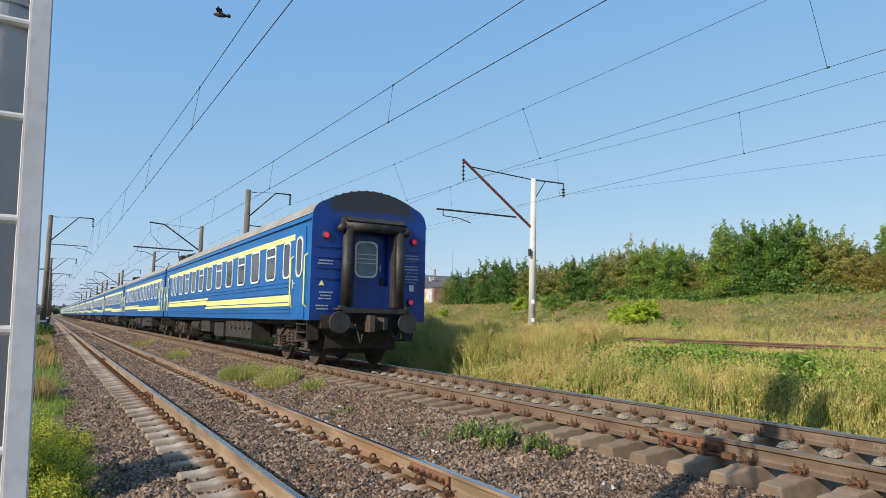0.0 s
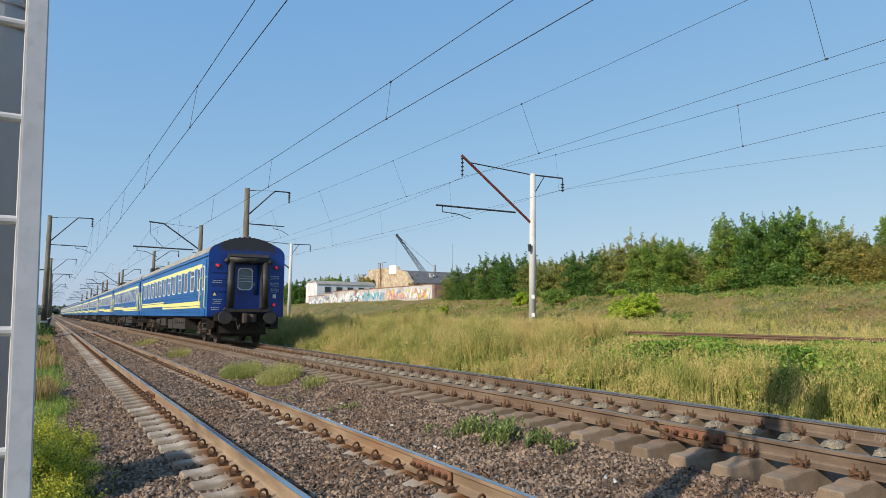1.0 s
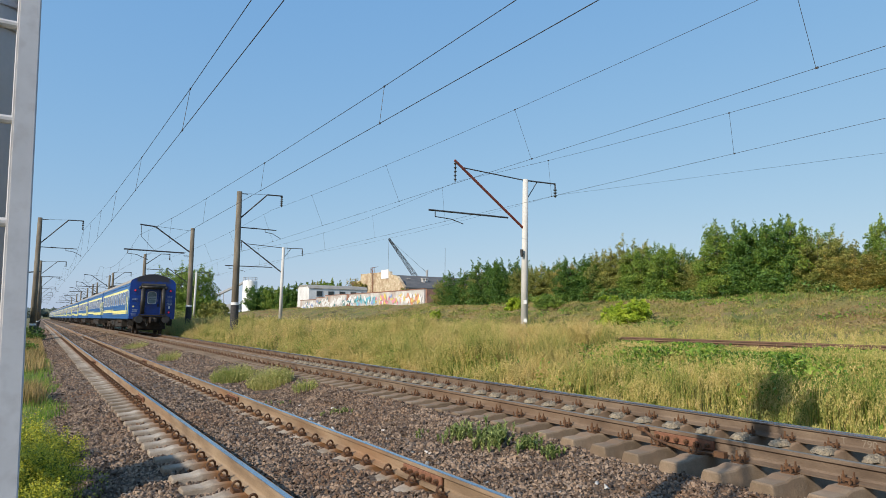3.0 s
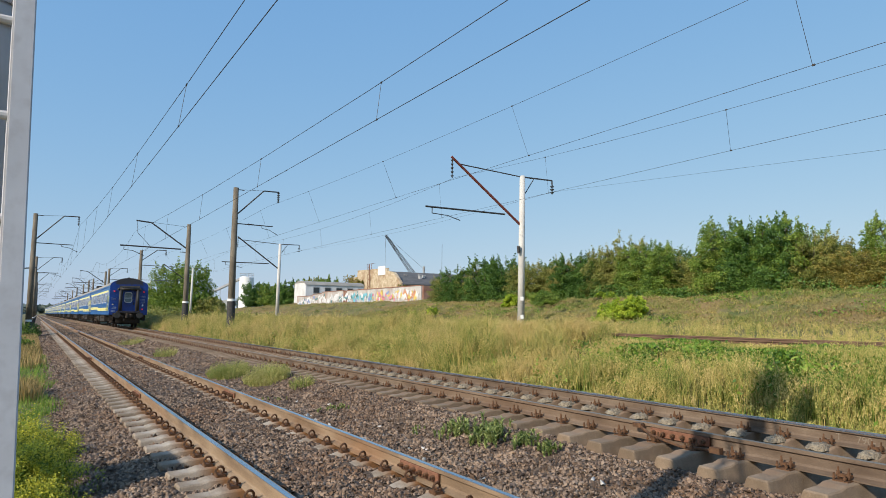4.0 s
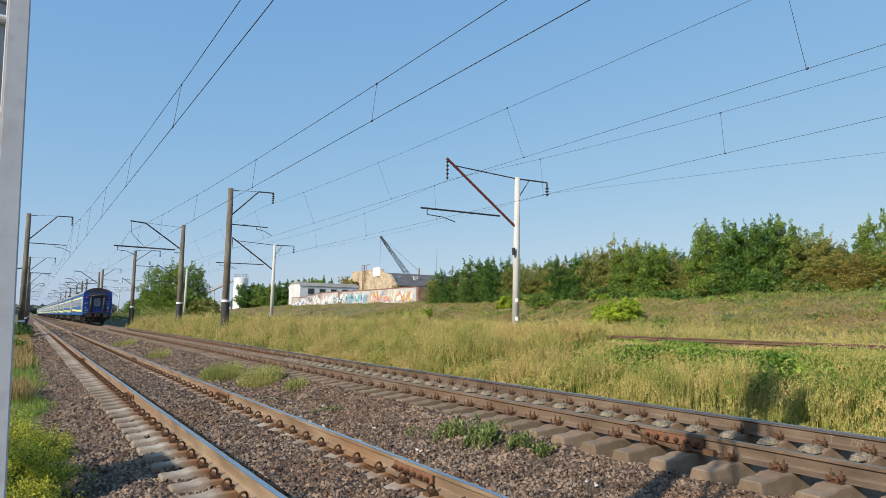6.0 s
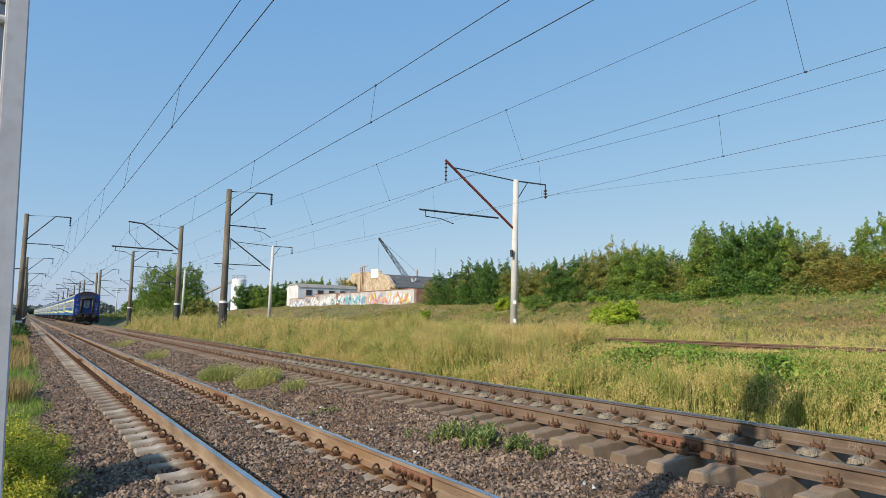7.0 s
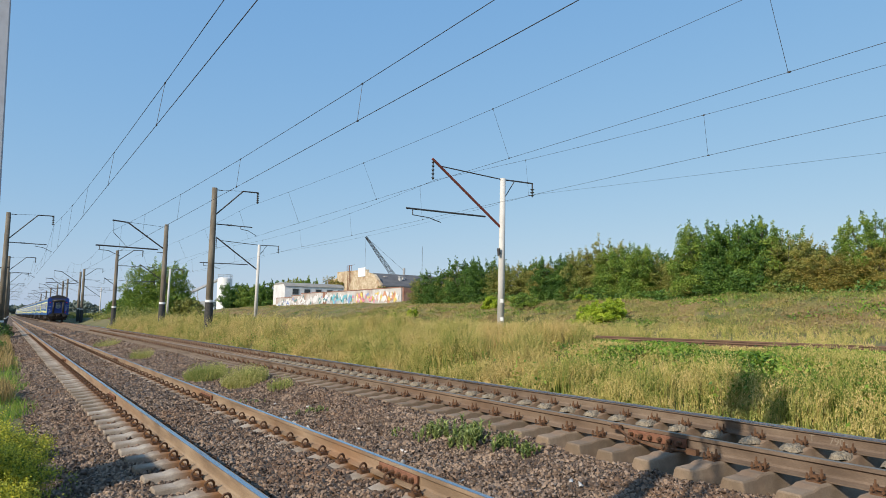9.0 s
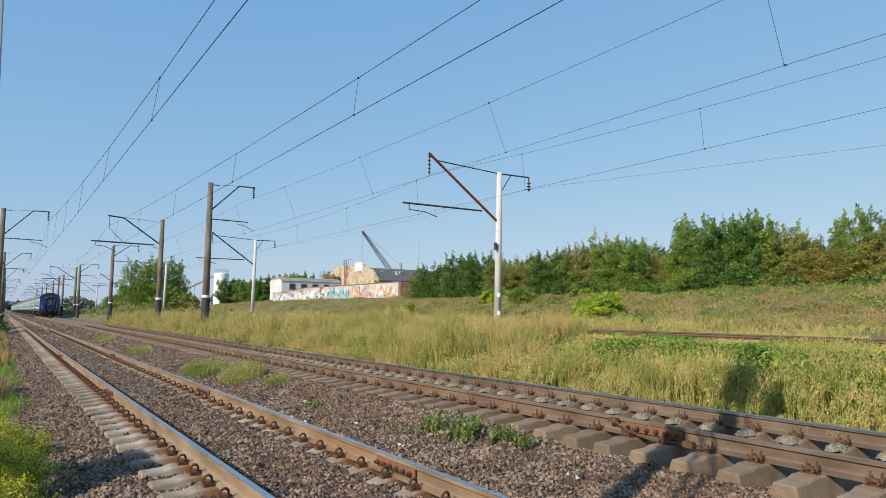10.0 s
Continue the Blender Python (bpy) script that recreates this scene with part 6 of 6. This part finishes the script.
for y in (126.6, 127.7, 128.8):
    bm = bmesh.new()
    pipe(bm, [(59.8, y, 11.4), (59.8, y, 12.5), (60.6, y, 12.7)], 0.04, 5)
    part("guard_hoop", bm, M["rust"], fire)
for x, y, s_ in ((66.3, 117.5, 0.5), (67.5, 118.2, 0.45), (64.0, 119.5, 0.4)):
    bm = bmesh.new()
    cube(bm, (x, y, 9.4), (s_, s_, 1.1))
    cube(bm, (x, y, 10.0), (s_ * 1.5, s_ * 1.5, 0.12))
    part("roof_vent", bm, M["plaster_old"], shed)
for x, y, s_, h in ((59.4, 112.5, 1.2, 1.6), (59.3, 137, 1.6, 3.2), (59.4, 133.5, 1.2, 2.0), (59.2, 131, 1.0, 1.4)):
    o = tree("wall_shrub", h, s_, 700, 0.22, M["leaf_orange"], "brownish shrub growing against the ochre gable", 0.1, "bush", 7)
    place(o, x, y, x, 1.0, 6.2 if y < 120 else 8.0)

crane = tagged(new("tower_crane"), "grey lattice crane jib rising behind the roof", "crane")
p0, p1 = Vector((94.2, 170, 13.4)), Vector((84.5, 170, 24.7))
ax = (p1 - p0).normalized()
sd, up_ = Vector((0, 1, 0)), ax.cross(Vector((0, 1, 0)))
for a_, b_ in ((-0.55, -0.55), (0.55, -0.55), (0.55, 0.55), (-0.55, 0.55)):
    bm = bmesh.new()
    rod(bm, p0 + sd * a_ + up_ * b_, p1 + (sd * a_ + up_ * b_) * 0.35, 0.075, seg=5)
    part("chord", bm, M["steel_dark"], crane)
N_ = 16
for i in range(N_):
    u, v_ = i / N_, (i + 1) / N_
    s0, s1 = 0.55 * (1 - 0.65 * u), 0.55 * (1 - 0.65 * v_)
    for q in ((1, 0), (0, 1)):
        off0 = sd * s0 * (1 if i % 2 else -1) if q[0] else up_ * s0 * (1 if i % 2 else -1)
        off1 = sd * s1 * (-1 if i % 2 else 1) if q[0] else up_ * s1 * (-1 if i % 2 else 1)
        for w_ in (-1, 1):
            o0, o1 = (up_ * s0 * w_, up_ * s1 * w_) if q[0] else (sd * s0 * w_, sd * s1 * w_)
            bm = bmesh.new()
            rod(bm, p0.lerp(p1, u) + off0 + o0, p0.lerp(p1, v_) + off1 + o1, 0.04, seg=4)
            part("brace", bm, M["steel_dark"], crane)
bm = bmesh.new()
rod(bm, p1, (97.2, 170, 15.6), 0.035, seg=4)
rod(bm, p1, (84.5, 170, 14.5), 0.03, seg=4)
part("hoist_cable", bm, M["wire"], crane)
bm = bmesh.new()
rod(bm, (97.2, 170, 6), (97.2, 170, 16.4), 0.35, seg=8)
rod(bm, (94.2, 170, 4), (94.2, 170, 13.4), 0.6, seg=8)
part("crane_post", bm, M["galv"], crane)
bm = bmesh.new()
rod(bm, (76, 125, 8), (76, 125, 17.5), 0.06, 0.03, seg=5)
aerial = tagged(part("roof_aerial", bm, M["steel_dark"], None), "thin dark aerial pole on the workshop", "aerial")

silo = tagged(new("cement_silo"), "white cylindrical silo with a railed top", "silo")
bm = bmesh.new()
rod(bm, (64, 238, 0.5), (64, 238, 14.8), 2.5, seg=32)
rod(bm, (64, 238, 14.8), (64, 238, 15.3), 2.5, 1.6, seg=32)
part("tank", bm, M["white_paint"], silo, smooth=False)
for i in range(12):
    t_ = i * math.pi / 6
    bm = bmesh.new()
    rod(bm, (64 + 2.4 * math.cos(t_), 238 + 2.4 * math.sin(t_), 14.8), (64 + 2.4 * math.cos(t_), 238 + 2.4 * math.sin(t_), 16.2), 0.06, seg=5)
    part("railing_post", bm, M["galv"], silo)
bm = bmesh.new()
pts = [(64 + 2.4 * math.cos(i * math.pi / 12), 238 + 2.4 * math.sin(i * math.pi / 12), 16.2) for i in range(25)]
pipe(bm, pts, 0.06, 5)
pipe(bm, [(x, y, 15.6) for x, y, z in pts], 0.05, 5)
part("railing", bm, M["galv"], silo)
bm = bmesh.new()
rod(bm, (63, 238, 15.0), (50, 246, 7.5), 0.5, seg=6)
part("conveyor", bm, M["galv"], silo, "sloping conveyor gallery")
for k in range(3):
    bm = bmesh.new()
    rod(bm, (60 - 4 * k, 240 + 2.4 * k, 0.5), (60 - 4 * k, 240 + 2.4 * k, 13.1 - 2.3 * k), 0.12, seg=5)
    part("conveyor_leg", bm, M["galv"], silo)
fence = tagged(new("sheet_fence"), "low grey corrugated sheet fence beside the yard", "fence")
for k in range(8):
    bm = bmesh.new()
    cube(bm, (41.5 + 0.25 * k, 168 + 2.3 * k, 4.2), (0.12, 2.2, 2.4))
    part("fence_panel", bm, M["galv"], fence)

# ---- rail joints, rods and marks ----


def fishplate(rail_x, z, y, n=3, bond=False):
    tr = track_2 if z > 0.1 else track_1
    bm = bmesh.new()
    vs = cube(bm, (rail_x - 0.032, y, z - 0.088), (0.026, 0.78, 0.095))
    bmesh.ops.bevel(bm, geom=bm.edges[:], offset=0.006, segments=1, affect="EDGES")
    p = part("fishplate", bm, M["rust"], tr, "red-rusted bolted fishplate")
    for k in range(2 * n):
        bm = bmesh.new()
        yy = y + (k - n + 0.5) * 0.13
        rod(bm, (rail_x - 0.045, yy, z - 0.088), (rail_x - 0.085, yy, z - 0.088), 0.024, seg=6)
        rod(bm, (rail_x - 0.085, yy, z - 0.088), (rail_x - 0.105, yy, z - 0.088), 0.013, seg=6)
        part("bolt", bm, M["clip"], p)
    if bond:
        bm = bmesh.new()
        pts = [(rail_x - 0.10, y + 0.5, z - 0.03), (rail_x - 0.13, y + 0.3, z - 0.11), (rail_x - 0.13, y - 0.1, z - 0.17), (rail_x - 0.12, y - 0.5, z - 0.14)]
        pipe(bm, pts, 0.016, 6)
        cube(bm, (rail_x - 0.11, y - 0.52, z - 0.14), (0.06, 0.12, 0.06))
        cube(bm, (rail_x - 0.09, y + 0.52, z - 0.03), (0.06, 0.12, 0.05))
        part("bond_cable", bm, M["clip"], p)


fishplate(T2 - HALF, Z2, 5.0, 3, True)
fishplate(T1 + HALF, 0.0, 13.7)
fishplate(T1 + HALF, 0.0, 6.05)
fishplate(T1 - HALF, 0.0, 14.4)
fishplate(T1 - HALF, 0.0, 26.6)
fishplate(T1 + HALF, 0.0, 26.4)

# chalked mark on the far rail of the main track
M["chalk"] = material("pale_chalk", [(0.19, 0.15, 0.11), (0.26, 0.21, 0.16)], 40, 0.9, bump=0, fine=0.5)
txt = bpy.data.curves.new("chalk_mark", "FONT")
txt.body, txt.size, txt.extrude, txt.align_x = "T     790-", 0.11, 0.0005, "LEFT"
txt.materials.append(M["chalk"])
mark = new("chalk_mark", txt)
mark.parent = [c_ for c_ in track_2.children if c_.name.startswith("rail") and "clip" not in c_.name][1]
mark.matrix_world = Matrix.Translation((T2 + HALF - 0.0105, 4.2, Z2 - 0.13)) @ Matrix(((0, 0, -1, 0), (-1, 0, 0, 0), (0, 1, 0, 0), (0, 0, 0, 1)))
tagged(mark, "pale chalk number on the rail web")

# lime and grout crusted round the inner clamps of the main track
M["grout"] = material("pale_crusted_grout", [(0.20, 0.16, 0.11), (0.35, 0.29, 0.205)], 18, 0.95, bump_scale=45, bump=1.0, depth=0.03, fine=0.6, stain=(0.16, 0.12, 0.085), stain_scale=7)


def crust(seed):
    """A lumpy low mound of mortar that spills over the sleeper."""
    rg = np.random.default_rng(seed)
    rings, seg = 6, 14
    v, f = [(0.0, 0.0, 0.03)], []
    edge = rg.uniform(0.8, 1.2, seg)
    for i in range(1, rings + 1):
        q = i / rings
        for j in range(seg):
            t_ = 2 * math.pi * j / seg
            v.append((0.185 * q * edge[j] * math.cos(t_), 0.105 * q * edge[j] * math.sin(t_), 0.032 * (1 - q ** 2) - 0.03 * (q > 0.95) + rg.normal(0, 0.009)))
    for j in range(seg):
        f.append((0, 1 + j, 1 + (j + 1) % seg))
    for i in range(rings - 1):
        for j in range(seg):
            p, q = 1 + i * seg + j, 1 + i * seg + (j + 1) % seg
            f += [(p, p + seg, q + seg), (p, q + seg, q)]
    return array_mesh("grout", np.array(v), np.array(f), M["grout"])


GROUTS = [crust(k) for k in range(4)]
k = 0
while 0.18 + 0.508 * k < 22:
    y = 0.18 + 0.508 * k
    o = part("grout_crust", GROUTS[k % 4], None, track_2)
    o.location = (T2 + HALF - 0.245, y, Z2 - 0.182)
    k += 1


motions()
